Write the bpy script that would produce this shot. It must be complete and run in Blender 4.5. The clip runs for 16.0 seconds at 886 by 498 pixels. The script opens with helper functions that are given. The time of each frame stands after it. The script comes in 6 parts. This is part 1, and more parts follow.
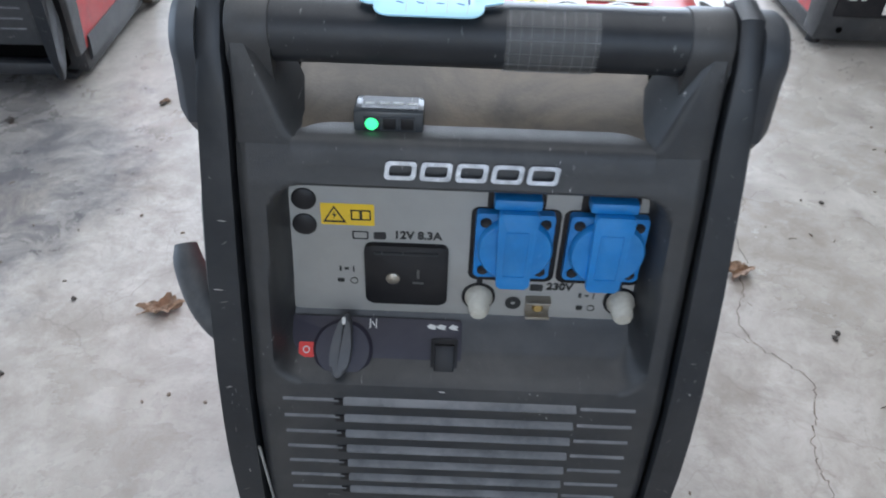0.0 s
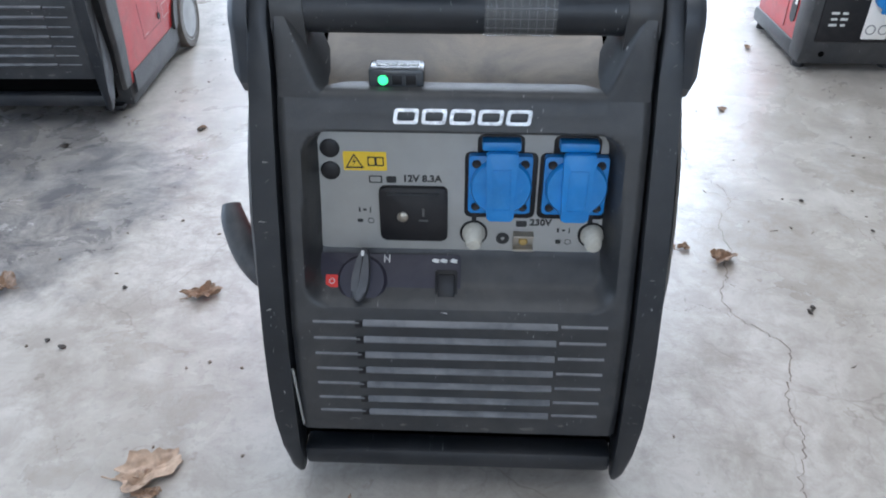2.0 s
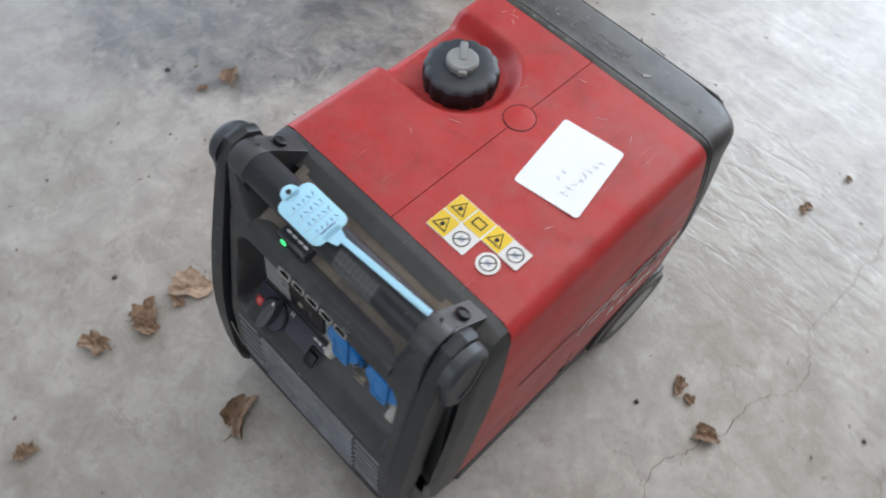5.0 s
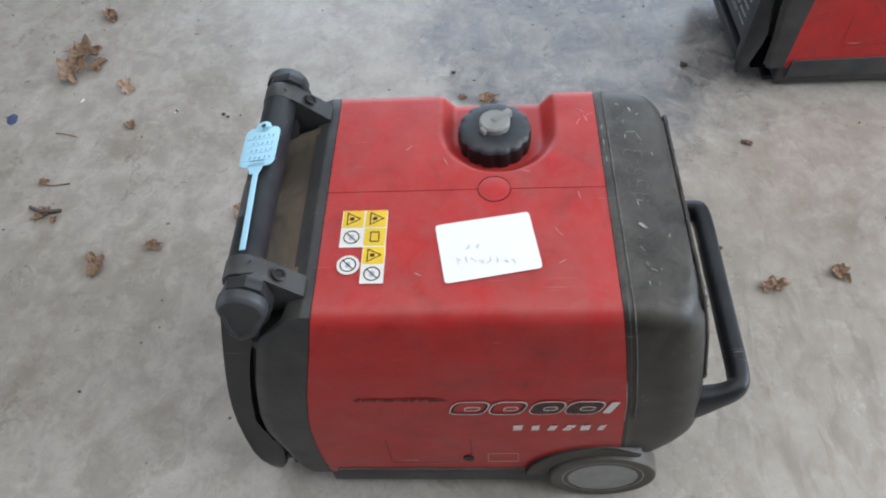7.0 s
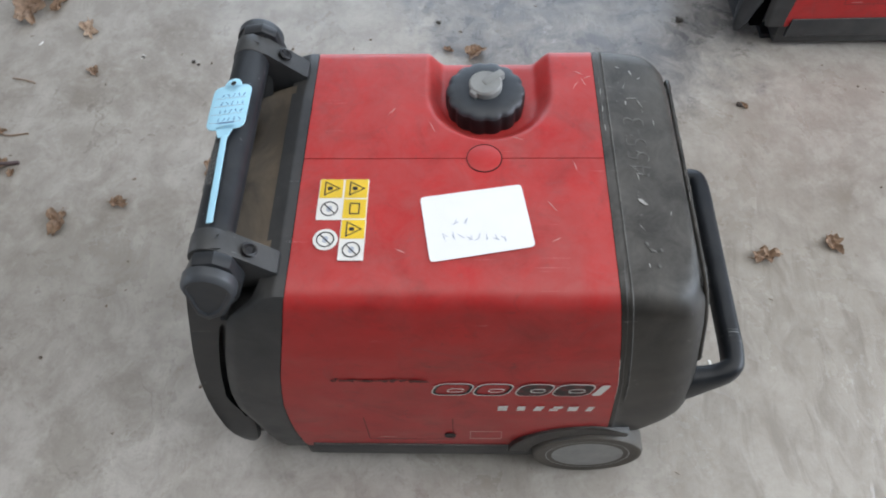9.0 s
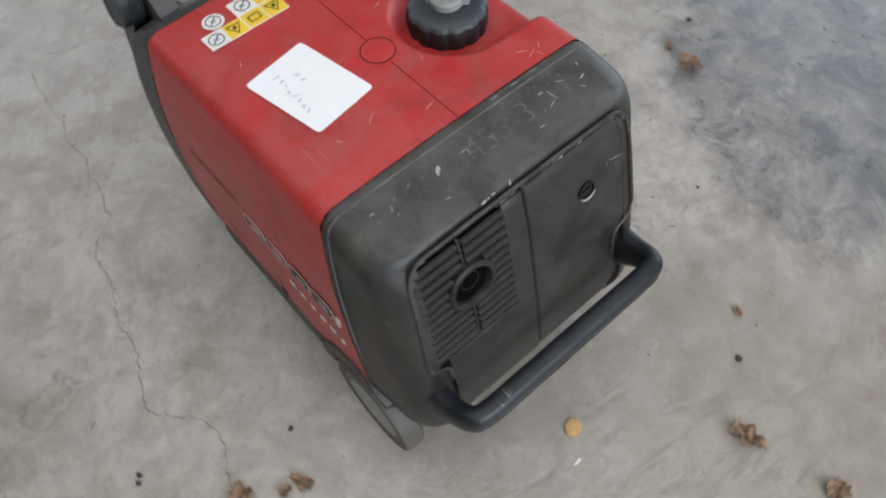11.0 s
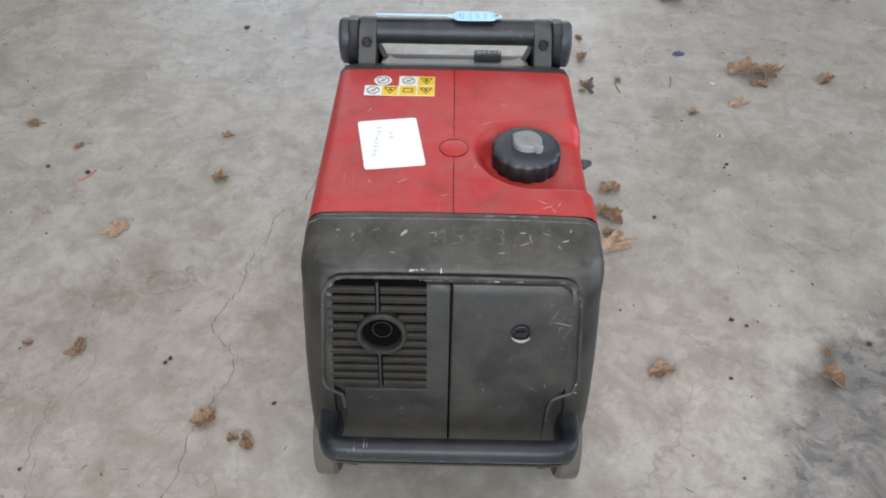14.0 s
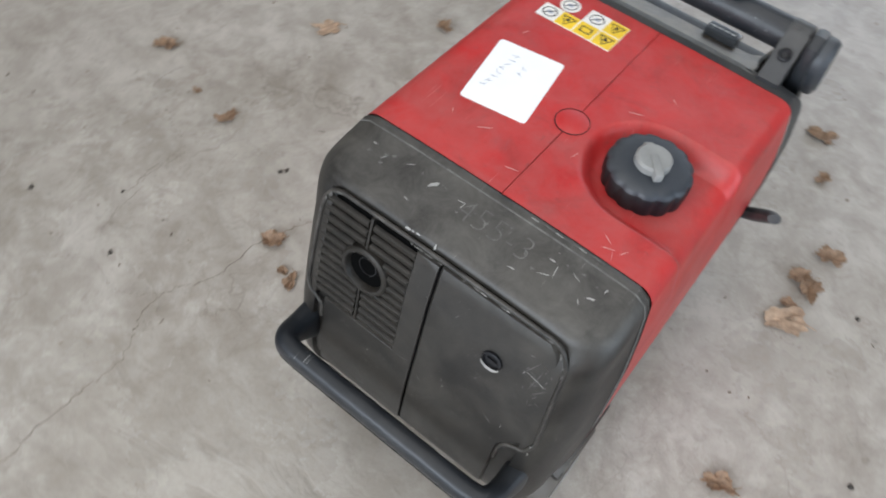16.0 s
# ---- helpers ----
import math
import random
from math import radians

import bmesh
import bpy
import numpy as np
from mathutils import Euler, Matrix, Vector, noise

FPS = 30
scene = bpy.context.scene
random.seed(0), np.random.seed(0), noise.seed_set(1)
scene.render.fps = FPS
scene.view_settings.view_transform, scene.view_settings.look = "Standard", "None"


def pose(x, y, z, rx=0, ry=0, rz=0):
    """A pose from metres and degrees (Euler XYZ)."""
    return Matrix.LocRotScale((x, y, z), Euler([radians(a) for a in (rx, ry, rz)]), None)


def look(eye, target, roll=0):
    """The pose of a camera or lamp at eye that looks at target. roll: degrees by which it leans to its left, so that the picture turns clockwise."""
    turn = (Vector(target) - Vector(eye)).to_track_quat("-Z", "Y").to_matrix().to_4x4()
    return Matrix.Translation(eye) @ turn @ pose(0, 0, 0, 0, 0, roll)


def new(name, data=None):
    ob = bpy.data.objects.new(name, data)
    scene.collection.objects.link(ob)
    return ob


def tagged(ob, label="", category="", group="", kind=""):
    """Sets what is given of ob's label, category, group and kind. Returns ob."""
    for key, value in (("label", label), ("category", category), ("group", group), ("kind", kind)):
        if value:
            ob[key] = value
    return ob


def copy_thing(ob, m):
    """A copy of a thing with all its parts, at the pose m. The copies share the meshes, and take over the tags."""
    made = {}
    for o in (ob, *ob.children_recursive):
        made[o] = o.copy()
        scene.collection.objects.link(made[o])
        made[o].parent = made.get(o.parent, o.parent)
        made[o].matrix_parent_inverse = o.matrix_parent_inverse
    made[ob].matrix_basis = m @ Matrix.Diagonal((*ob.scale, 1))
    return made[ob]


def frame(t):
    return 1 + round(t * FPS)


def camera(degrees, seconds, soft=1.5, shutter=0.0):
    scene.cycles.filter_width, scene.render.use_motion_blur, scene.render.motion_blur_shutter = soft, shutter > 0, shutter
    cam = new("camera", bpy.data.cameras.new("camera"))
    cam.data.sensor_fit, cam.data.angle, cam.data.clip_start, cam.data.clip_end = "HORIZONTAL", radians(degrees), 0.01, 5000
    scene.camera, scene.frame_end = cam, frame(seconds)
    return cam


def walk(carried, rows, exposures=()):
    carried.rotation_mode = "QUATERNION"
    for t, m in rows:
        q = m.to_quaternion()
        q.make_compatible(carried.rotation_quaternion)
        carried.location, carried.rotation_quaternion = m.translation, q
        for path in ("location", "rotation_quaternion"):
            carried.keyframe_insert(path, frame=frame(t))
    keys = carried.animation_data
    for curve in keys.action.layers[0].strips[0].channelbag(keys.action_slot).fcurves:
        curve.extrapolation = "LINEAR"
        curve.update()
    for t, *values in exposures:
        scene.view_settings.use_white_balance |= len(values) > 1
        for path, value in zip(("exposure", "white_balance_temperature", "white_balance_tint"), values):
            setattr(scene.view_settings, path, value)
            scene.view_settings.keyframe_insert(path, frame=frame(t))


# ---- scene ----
cam = camera(61.7, 16.0, soft=1.9, shutter=0.4)
PATH = [
    (0, (-0.02, -0.677, 0.745), (-0.026, 0.877, -0.514), 2.2),
    (0.5, (0.005, -0.763, 0.732), (-0.018, 0.898, -0.383), 0.8),
    (1, (0.006, -0.834, 0.747), (-0.062, 0.843, -0.341), 0.8),
    (1.5, (0.01, -0.858, 0.749), (-0.064, 0.814, -0.346), 0.2),
    (2, (0.003, -0.839, 0.738), (-0.064, 0.804, -0.401), 0.0),
    (2.5, (-0.004, -0.735, 0.779), (-0.013, 0.849, -0.442), -0.2),
    (3, (0.014, -0.806, 1.048), (0.011, 0.524, -0.446), -0.3),
    (3.5, (0.057, -0.875, 1.24), (0.017, 0.415, -0.288), 3.0),
    (6, (0.516, -0.093, 1.204), (-0.438, 0.133, -0.539), 0.5),
    (6.5, (0.585, 0.008, 1.232), (-0.483, -0.016, -0.459), -3.6),
    (7, (0.613, 0.037, 1.253), (-0.565, -0.025, -0.363), -2.0),
    (7.5, (0.616, 0.036, 1.251), (-0.576, 0.029, -0.355), 0.8),
    (8, (0.585, 0.005, 1.24), (-0.563, 0.019, -0.397), 1.1),
    (8.5, (0.563, -0.013, 1.227), (-0.531, 0.052, -0.447), 2.5),
    (11, (0.333, 0.604, 1.161), (-0.283, -0.178, -0.574), -2.9),
    (11.5, (0.198, 0.739, 1.137), (-0.212, -0.243, -0.557), 0.4),
    (12, (0.09, 0.825, 1.154), (-0.112, -0.306, -0.483), 2.5),
    (12.5, (0.03, 0.89, 1.195), (-0.029, -0.426, -0.31), 2.3),
    (13, (0.005, 0.909, 1.202), (-0.046, -0.478, -0.238), 1.9),
    (13.5, (0.012, 0.908, 1.2), (0.008, -0.494, -0.227), 0.9),
    (14, (0.001, 0.909, 1.203), (0.013, -0.471, -0.244), 0.9),
    (14.5, (-0.037, 0.94, 1.214), (0.022, -0.424, -0.248), 1.9),
    (15, (-0.103, 0.838, 1.18), (0.029, -0.466, -0.331), 5.8),
    (15.5, (-0.149, 0.753, 1.18), (0.183, -0.389, -0.428), 5.7),
    (16, (-0.222, 0.643, 1.165), (0.372, -0.261, -0.518), 6.1),
]
EXPOSURES = [(0, 0.62, 5750, 10), (0.5, 0.72, 5650, 10), (2.5, 0.72, 5650, 10), (3, 0.72, 5750, 10), (3.5, 0.37, 6050, 10), (6, 0.21, 6100, 10), (6.5, 0.28, 6100, 10), (8.5, 0.28, 6100, 10), (11, 0.08, 6250, 10), (12.5, 0.36, 6300, 10), (14, 0.32, 6300, 10), (16, 0.33, 6250, 10)]
walk(cam, [(t, look(eye, target, roll)) for t, eye, target, roll in PATH], EXPOSURES)

# ---- world and light ----
world = bpy.data.worlds.new("sky")
scene.world = world
world.use_nodes = True
wn = world.node_tree.nodes
sky = wn.new("ShaderNodeTexSky")
sky.sky_type, sky.sun_disc = "NISHITA", False
sky.sun_elevation, sky.sun_rotation = radians(35), radians(200)
world.node_tree.links.new(sky.outputs[0], wn["Background"].inputs[0])
wn["Background"].inputs[1].default_value = 0.12


def area_lamp(name, m, width, height, watts, colour):
    data = bpy.data.lights.new(name, "AREA")
    data.shape, data.size, data.size_y, data.energy, data.color = "RECTANGLE", width, height, watts, colour
    ob = new(name, data)
    ob.matrix_world = m
    return ob


# west and north: daylight in the gates; south and overhead: added, unseen fill lamps
area_lamp("gate_light_west", look((-4.4, 0.3, 1.75), (0, 0, 0.5)), 4.6, 3.2, 100, (0.82, 0.91, 1.0))
area_lamp("gate_light_north", look((0.15, 5.4, 2.35), (0.1, 0, 0.4)), 4.2, 3.2, 262, (0.88, 0.94, 1.0))
area_lamp("south_fill", look((0.5, -4.5, 1.75), (0, 0, 0.4)), 4.0, 3.2, 30, (0.82, 0.91, 1.0))
area_lamp("overhead_fill", pose(0.15, 1.6, 4.05), 3.6, 7.4, 118, (1.0, 0.97, 0.92))


# ---- materials ----
def mat(name, colour, rough=0.5, metal=0.0, vary=0.12, scale=30.0, dust=0.0, dust_colour=(0.34, 0.31, 0.27), dust_scale=9.0,
        bump=0.05, bump_scale=400.0, scratch=0.0, scratch_colour=(0.55, 0.55, 0.53), spec=0.5, emit=0.0, grime=0.0, top_pale=0.0, top_pale_colour=None):
    m = bpy.data.materials.new(name)
    m.use_nodes = True
    nt = m.node_tree
    b = nt.nodes["Principled BSDF"]
    L = nt.links.new
    tc = nt.nodes.new("ShaderNodeTexCoord")

    def noise_tex(sc, detail=6.0, rgh=0.6, dist=0.0):
        n = nt.nodes.new("ShaderNodeTexNoise")
        n.inputs["Scale"].default_value, n.inputs["Detail"].default_value = sc, detail
        n.inputs["Roughness"].default_value, n.inputs["Distortion"].default_value = rgh, dist
        L(tc.outputs["Object"], n.inputs["Vector"])
        return n.outputs[0]

    def ramp(src, lo, hi):
        r = nt.nodes.new("ShaderNodeMapRange")
        r.inputs[1].default_value, r.inputs[2].default_value = lo, hi
        L(src, r.inputs[0])
        return r.outputs[0]

    def mix(fac, a, c):
        n = nt.nodes.new("ShaderNodeMix")
        n.data_type = "RGBA"
        L(fac, n.inputs[0]) if not isinstance(fac, float) else setattr(n.inputs[0], "default_value", fac)
        for slot, v in ((6, a), (7, c)):
            if isinstance(v, tuple):
                n.inputs[slot].default_value = (*v, 1)
            else:
                L(v, n.inputs[slot])
        return n.outputs[2]

    def times(a, k):
        n = nt.nodes.new("ShaderNodeMath")
        n.operation = "MULTIPLY"
        L(a, n.inputs[0])
        if isinstance(k, float):
            n.inputs[1].default_value = k
        else:
            L(k, n.inputs[1])
        return n.outputs[0]

    lo = tuple(c * (1 - vary) for c in colour)
    hi = tuple(min(1.0, c * (1 + vary)) for c in colour)
    col = mix(ramp(noise_tex(scale), 0.3, 0.7), lo, hi)
    if grime:
        col = mix(times(ramp(noise_tex(13.0, 8.0, 0.7, 0.6), 0.5, 0.75), grime), col, tuple(c * 0.35 for c in colour))
        col = mix(times(ramp(noise_tex(48.0, 7.0, 0.75, 0.8), 0.60, 0.70), grime), col, tuple(c * 0.28 + 0.02 for c in colour))
        col = mix(times(ramp(noise_tex(7.0, 9.0, 0.8, 1.5), 0.58, 0.68), grime * 0.8), col, tuple(c * 0.45 + 0.05 for c in colour))
    if dust:
        col = mix(times(ramp(noise_tex(dust_scale, 8.0, 0.65, 0.4), 0.42, 0.72), dust), col, dust_colour)
    if top_pale:
        # dust on faces that look upwards, and their sheen, put into the colour
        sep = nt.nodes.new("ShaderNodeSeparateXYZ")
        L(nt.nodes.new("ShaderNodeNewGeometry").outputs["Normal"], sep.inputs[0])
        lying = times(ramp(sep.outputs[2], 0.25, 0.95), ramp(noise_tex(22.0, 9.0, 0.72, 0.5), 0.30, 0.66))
        col = mix(times(lying, top_pale), col, top_pale_colour or dust_colour)
    if scratch:
        wv = nt.nodes.new("ShaderNodeTexNoise")
        mp = nt.nodes.new("ShaderNodeMapping")
        mp.inputs["Scale"].default_value, mp.inputs["Rotation"].default_value = (420, 9, 150), (0.5, 0.4, 0.7)
        L(tc.outputs["Object"], mp.inputs[0])
        L(mp.outputs[0], wv.inputs["Vector"])
        wv.inputs["Scale"].default_value, wv.inputs["Detail"].default_value = 1.0, 3.0
        lines = ramp(wv.outputs[0], 0.68, 0.74)
        col = mix(times(times(lines, ramp(noise_tex(24.0, 4.0), 0.5, 0.62)), scratch), col, scratch_colour)
    L(col, b.inputs["Base Color"])
    rr = nt.nodes.new("ShaderNodeMapRange")
    rr.inputs[3].default_value, rr.inputs[4].default_value = max(0.03, rough - 0.1), min(1.0, rough + 0.12)
    L(noise_tex(scale * 0.6, 5.0), rr.inputs[0])
    L(rr.outputs[0], b.inputs["Roughness"])
    b.inputs["Metallic"].default_value, b.inputs["Specular IOR Level"].default_value = metal, spec
    if bump:
        bp = nt.nodes.new("ShaderNodeBump")
        bp.inputs["Strength"].default_value, bp.inputs["Distance"].default_value = bump, 0.002
        L(noise_tex(bump_scale, 3.0), bp.inputs["Height"])
        L(bp.outputs[0], b.inputs["Normal"])
    if emit:
        b.inputs["Emission Color"].default_value, b.inputs["Emission Strength"].default_value = (*colour, 1), emit
    return m


BLACK = mat("worn_black_plastic", (0.026, 0.0275, 0.030), 0.44, dust=0.24, dust_colour=(0.17, 0.158, 0.142), scratch=0.6, bump=0.12, bump_scale=700, vary=0.2, top_pale=0.10)
REAR_BLACK = mat("dusty_black_plastic", (0.0150, 0.0134, 0.0117), 0.44, dust=0.5, dust_colour=(0.075, 0.067, 0.056), scratch=0.6, scratch_colour=(0.30, 0.28, 0.26), bump=0.12, bump_scale=700, vary=0.35, scale=11, dust_scale=13, spec=0.46, top_pale=0.6, top_pale_colour=(0.125, 0.117, 0.104))
RAIL_BLACK = mat("smooth_black_plastic", (0.0125, 0.0148, 0.0185), 0.40, dust=0.14, dust_colour=(0.16, 0.15, 0.14), scratch=0.5, bump=0.08, bump_scale=600, vary=0.2, spec=0.42)
DARK = mat("black_rubber", (0.008, 0.008, 0.010), 0.42, dust=0.05, bump=0.05, spec=0.3)
# near-black that paints the shade inside gaps, slots and holes
VOID = mat("opening_shade", (0.004, 0.004, 0.004), 0.95, bump=0.0, spec=0.0)
# dust plus the light caught on the ridges, put into the colour
LOUVRE = mat("dusty_lit_louvre_plastic", (0.058, 0.062, 0.068), 0.46, dust=0.6, dust_colour=(0.24, 0.24, 0.245), dust_scale=26, bump=0.08, top_pale=0.75)
GRIP = mat("grey_grip_plastic", (0.062, 0.064, 0.071), 0.5, dust=0.15)
DECK = mat("violet_black_plate", (0.024, 0.022, 0.036), 0.5, dust=0.2, dust_colour=(0.12, 0.115, 0.12), bump=0.0)
CAP_BLACK = mat("slate_black_plastic", (0.026, 0.031, 0.039), 0.45, dust=0.1)
THREAD = mat("glass_thread", (0.16, 0.16, 0.16), 0.5, bump=0.0)
TRAY = mat("dusty_tray_plastic", (0.075, 0.062, 0.048), 0.34, dust=0.8, dust_colour=(0.275, 0.215, 0.150), bump=0.1, spec=0.7)
# the pinkish dust tone also carries the sheen of the red top
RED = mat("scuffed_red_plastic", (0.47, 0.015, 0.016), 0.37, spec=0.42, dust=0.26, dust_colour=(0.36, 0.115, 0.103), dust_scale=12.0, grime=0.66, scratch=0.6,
          scratch_colour=(0.60, 0.24, 0.22), bump=0.05, bump_scale=500, vary=0.14, scale=14, top_pale=0.32, top_pale_colour=(0.40, 0.150, 0.136))
GREY = mat("grey_panel_metal", (0.34, 0.335, 0.315), 0.5, dust=0.3, dust_colour=(0.25, 0.225, 0.18), vary=0.06)
BLUE = mat("blue_socket_plastic", (0.016, 0.190, 0.52), 0.36, dust=0.3, dust_colour=(0.10, 0.32, 0.62), dust_scale=40, vary=0.15, scratch=0.3, scratch_colour=(0.2, 0.45, 0.8))
PEARL = mat("milky_cap_plastic", (0.52, 0.50, 0.43), 0.45, dust=0.6, dust_colour=(0.25, 0.21, 0.16), dust_scale=60, vary=0.1)
YELLOW = mat("yellow_label", (0.84, 0.56, 0.015), 0.45, dust=0.2, dust_colour=(0.55, 0.42, 0.12), vary=0.08)
WHITE = mat("white_label", (0.80, 0.78, 0.74), 0.5, dust=0.15, dust_colour=(0.6, 0.5, 0.42), vary=0.04)
PAPER = mat("white_paper_label", (0.88, 0.88, 0.88), 0.55, vary=0.02, bump=0.02)
INK = mat("black_print", (0.02, 0.02, 0.02), 0.6, bump=0.0)
PENCIL = mat("grey_pen", (0.42, 0.45, 0.52), 0.7, bump=0.0)
INK_BLUE = mat("blue_pen", (0.03, 0.09, 0.30), 0.6, bump=0.0)
CHROME = mat("chrome", (0.56, 0.58, 0.61), 0.20, metal=1.0, vary=0.35, scale=160, bump=0.0)
STEEL = mat("zinc_steel", (0.36, 0.33, 0.28), 0.4, metal=0.9, dust=0.3, bump=0.0)
BRASS = mat("brass_screw", (0.45, 0.32, 0.12), 0.4, metal=0.9, bump=0.0)
CAP_GREY = mat("weathered_grey_plastic", (0.26, 0.26, 0.25), 0.6, dust=0.3, vary=0.15)
WHEEL_GREY = mat("grey_wheel_plastic", (0.080, 0.071, 0.060), 0.55, dust=0.6, dust_colour=(0.150, 0.128, 0.100), vary=0.15)
HUB_GREY = mat("pale_grey_hub_plastic", (0.255, 0.26, 0.255), 0.34, dust=0.5, dust_colour=(0.36, 0.35, 0.33), dust_scale=30, grime=0.35, vary=0.15)
TAG = mat("light_blue_tag_plastic", (0.42, 0.72, 0.88), 0.35, vary=0.03, bump=0.0)
RED_KEY = mat("red_switch_mark", (0.62, 0.03, 0.02), 0.45, bump=0.0)
LED = mat("green_led", (0.08, 0.85, 0.22), 0.3, emit=1.2, bump=0.0, vary=0.02)
SMOKED = mat("smoked_window_plastic", (0.05, 0.055, 0.06), 0.2, vary=0.1, bump=0.0)
MARK = mat("worn_black_print", (0.030, 0.022, 0.021), 0.6, dust=0.9, dust_colour=(0.20, 0.035, 0.033), dust_scale=70, bump=0.0)
GLYPH = mat("pale_print", (0.6, 0.6, 0.58), 0.6, bump=0.0)
SCRATCHED = mat("scratched_black_plastic", (0.10, 0.095, 0.088), 0.6, bump=0.0, vary=0.5, scale=60)
FAINT = mat("faint_grey_scuff", (0.115, 0.110, 0.102), 0.8, bump=0.0, vary=0.4, scale=100)
SCUFF = mat("chalky_scuff", (0.33, 0.32, 0.30), 0.8, bump=0.0, vary=0.2)
LEAF = mat("dry_brown_leaf", (0.200, 0.122, 0.072), 0.65, dust=0.7, dust_colour=(0.33, 0.225, 0.145), dust_scale=2.2, vary=0.45, scale=4, bump=0.4, bump_scale=9)
LEAF_PALE = mat("pale_dry_leaf", (0.33, 0.225, 0.150), 0.7, dust=0.6, dust_colour=(0.46, 0.345, 0.245), dust_scale=2.2, vary=0.40, scale=4, bump=0.4, bump_scale=9)
CHIP = mat("yellow_wood_chip", (0.52, 0.33, 0.13), 0.7, vary=0.2, scale=80)
CRACK = mat("crack_dirt", (0.145, 0.115, 0.09), 0.9, vary=0.4, scale=60, bump=0.0)
GRIT = mat("brown_grit", (0.15, 0.115, 0.085), 0.9, vary=0.6, scale=9, bump=0.0)
DIRT = mat("dark_crumb", (0.05, 0.042, 0.035), 0.9, vary=0.3, scale=120)


# rubbed, and paler still for the edge highlight put into the colour
BEAD = mat("rubbed_lit_bead_plastic", (0.026, 0.024, 0.021), 0.48, dust=0.6, dust_colour=(0.125, 0.113, 0.098), dust_scale=28, vary=0.3, spec=0.4)
SLAT = mat("worn_grille_plastic", (0.0140, 0.0125, 0.0105), 0.48, dust=0.35, dust_colour=(0.072, 0.060, 0.047), dust_scale=20, vary=0.3, spec=0.38)
PULL = mat("worn_grey_rubber", (0.045, 0.047, 0.05), 0.5, dust=0.3, vary=0.2)
SMEAR = mat("dark_rubbed_dirt", (0.085, 0.030, 0.027), 0.6, vary=0.4, scale=90, bump=0.0)
FRAY = mat("pale_red_scratch", (0.60, 0.36, 0.33), 0.7, vary=0.2, scale=90, bump=0.0)


def tape_material():
    m = bpy.data.materials.new("clear_tape")
    m.use_nodes = True
    nt = m.node_tree
    b = nt.nodes["Principled BSDF"]
    b.inputs["Base Color"].default_value = (0.35, 0.35, 0.34, 1)
    b.inputs["Roughness"].default_value, b.inputs["Alpha"].default_value = 0.12, 0.22
    return m


TAPE = tape_material()


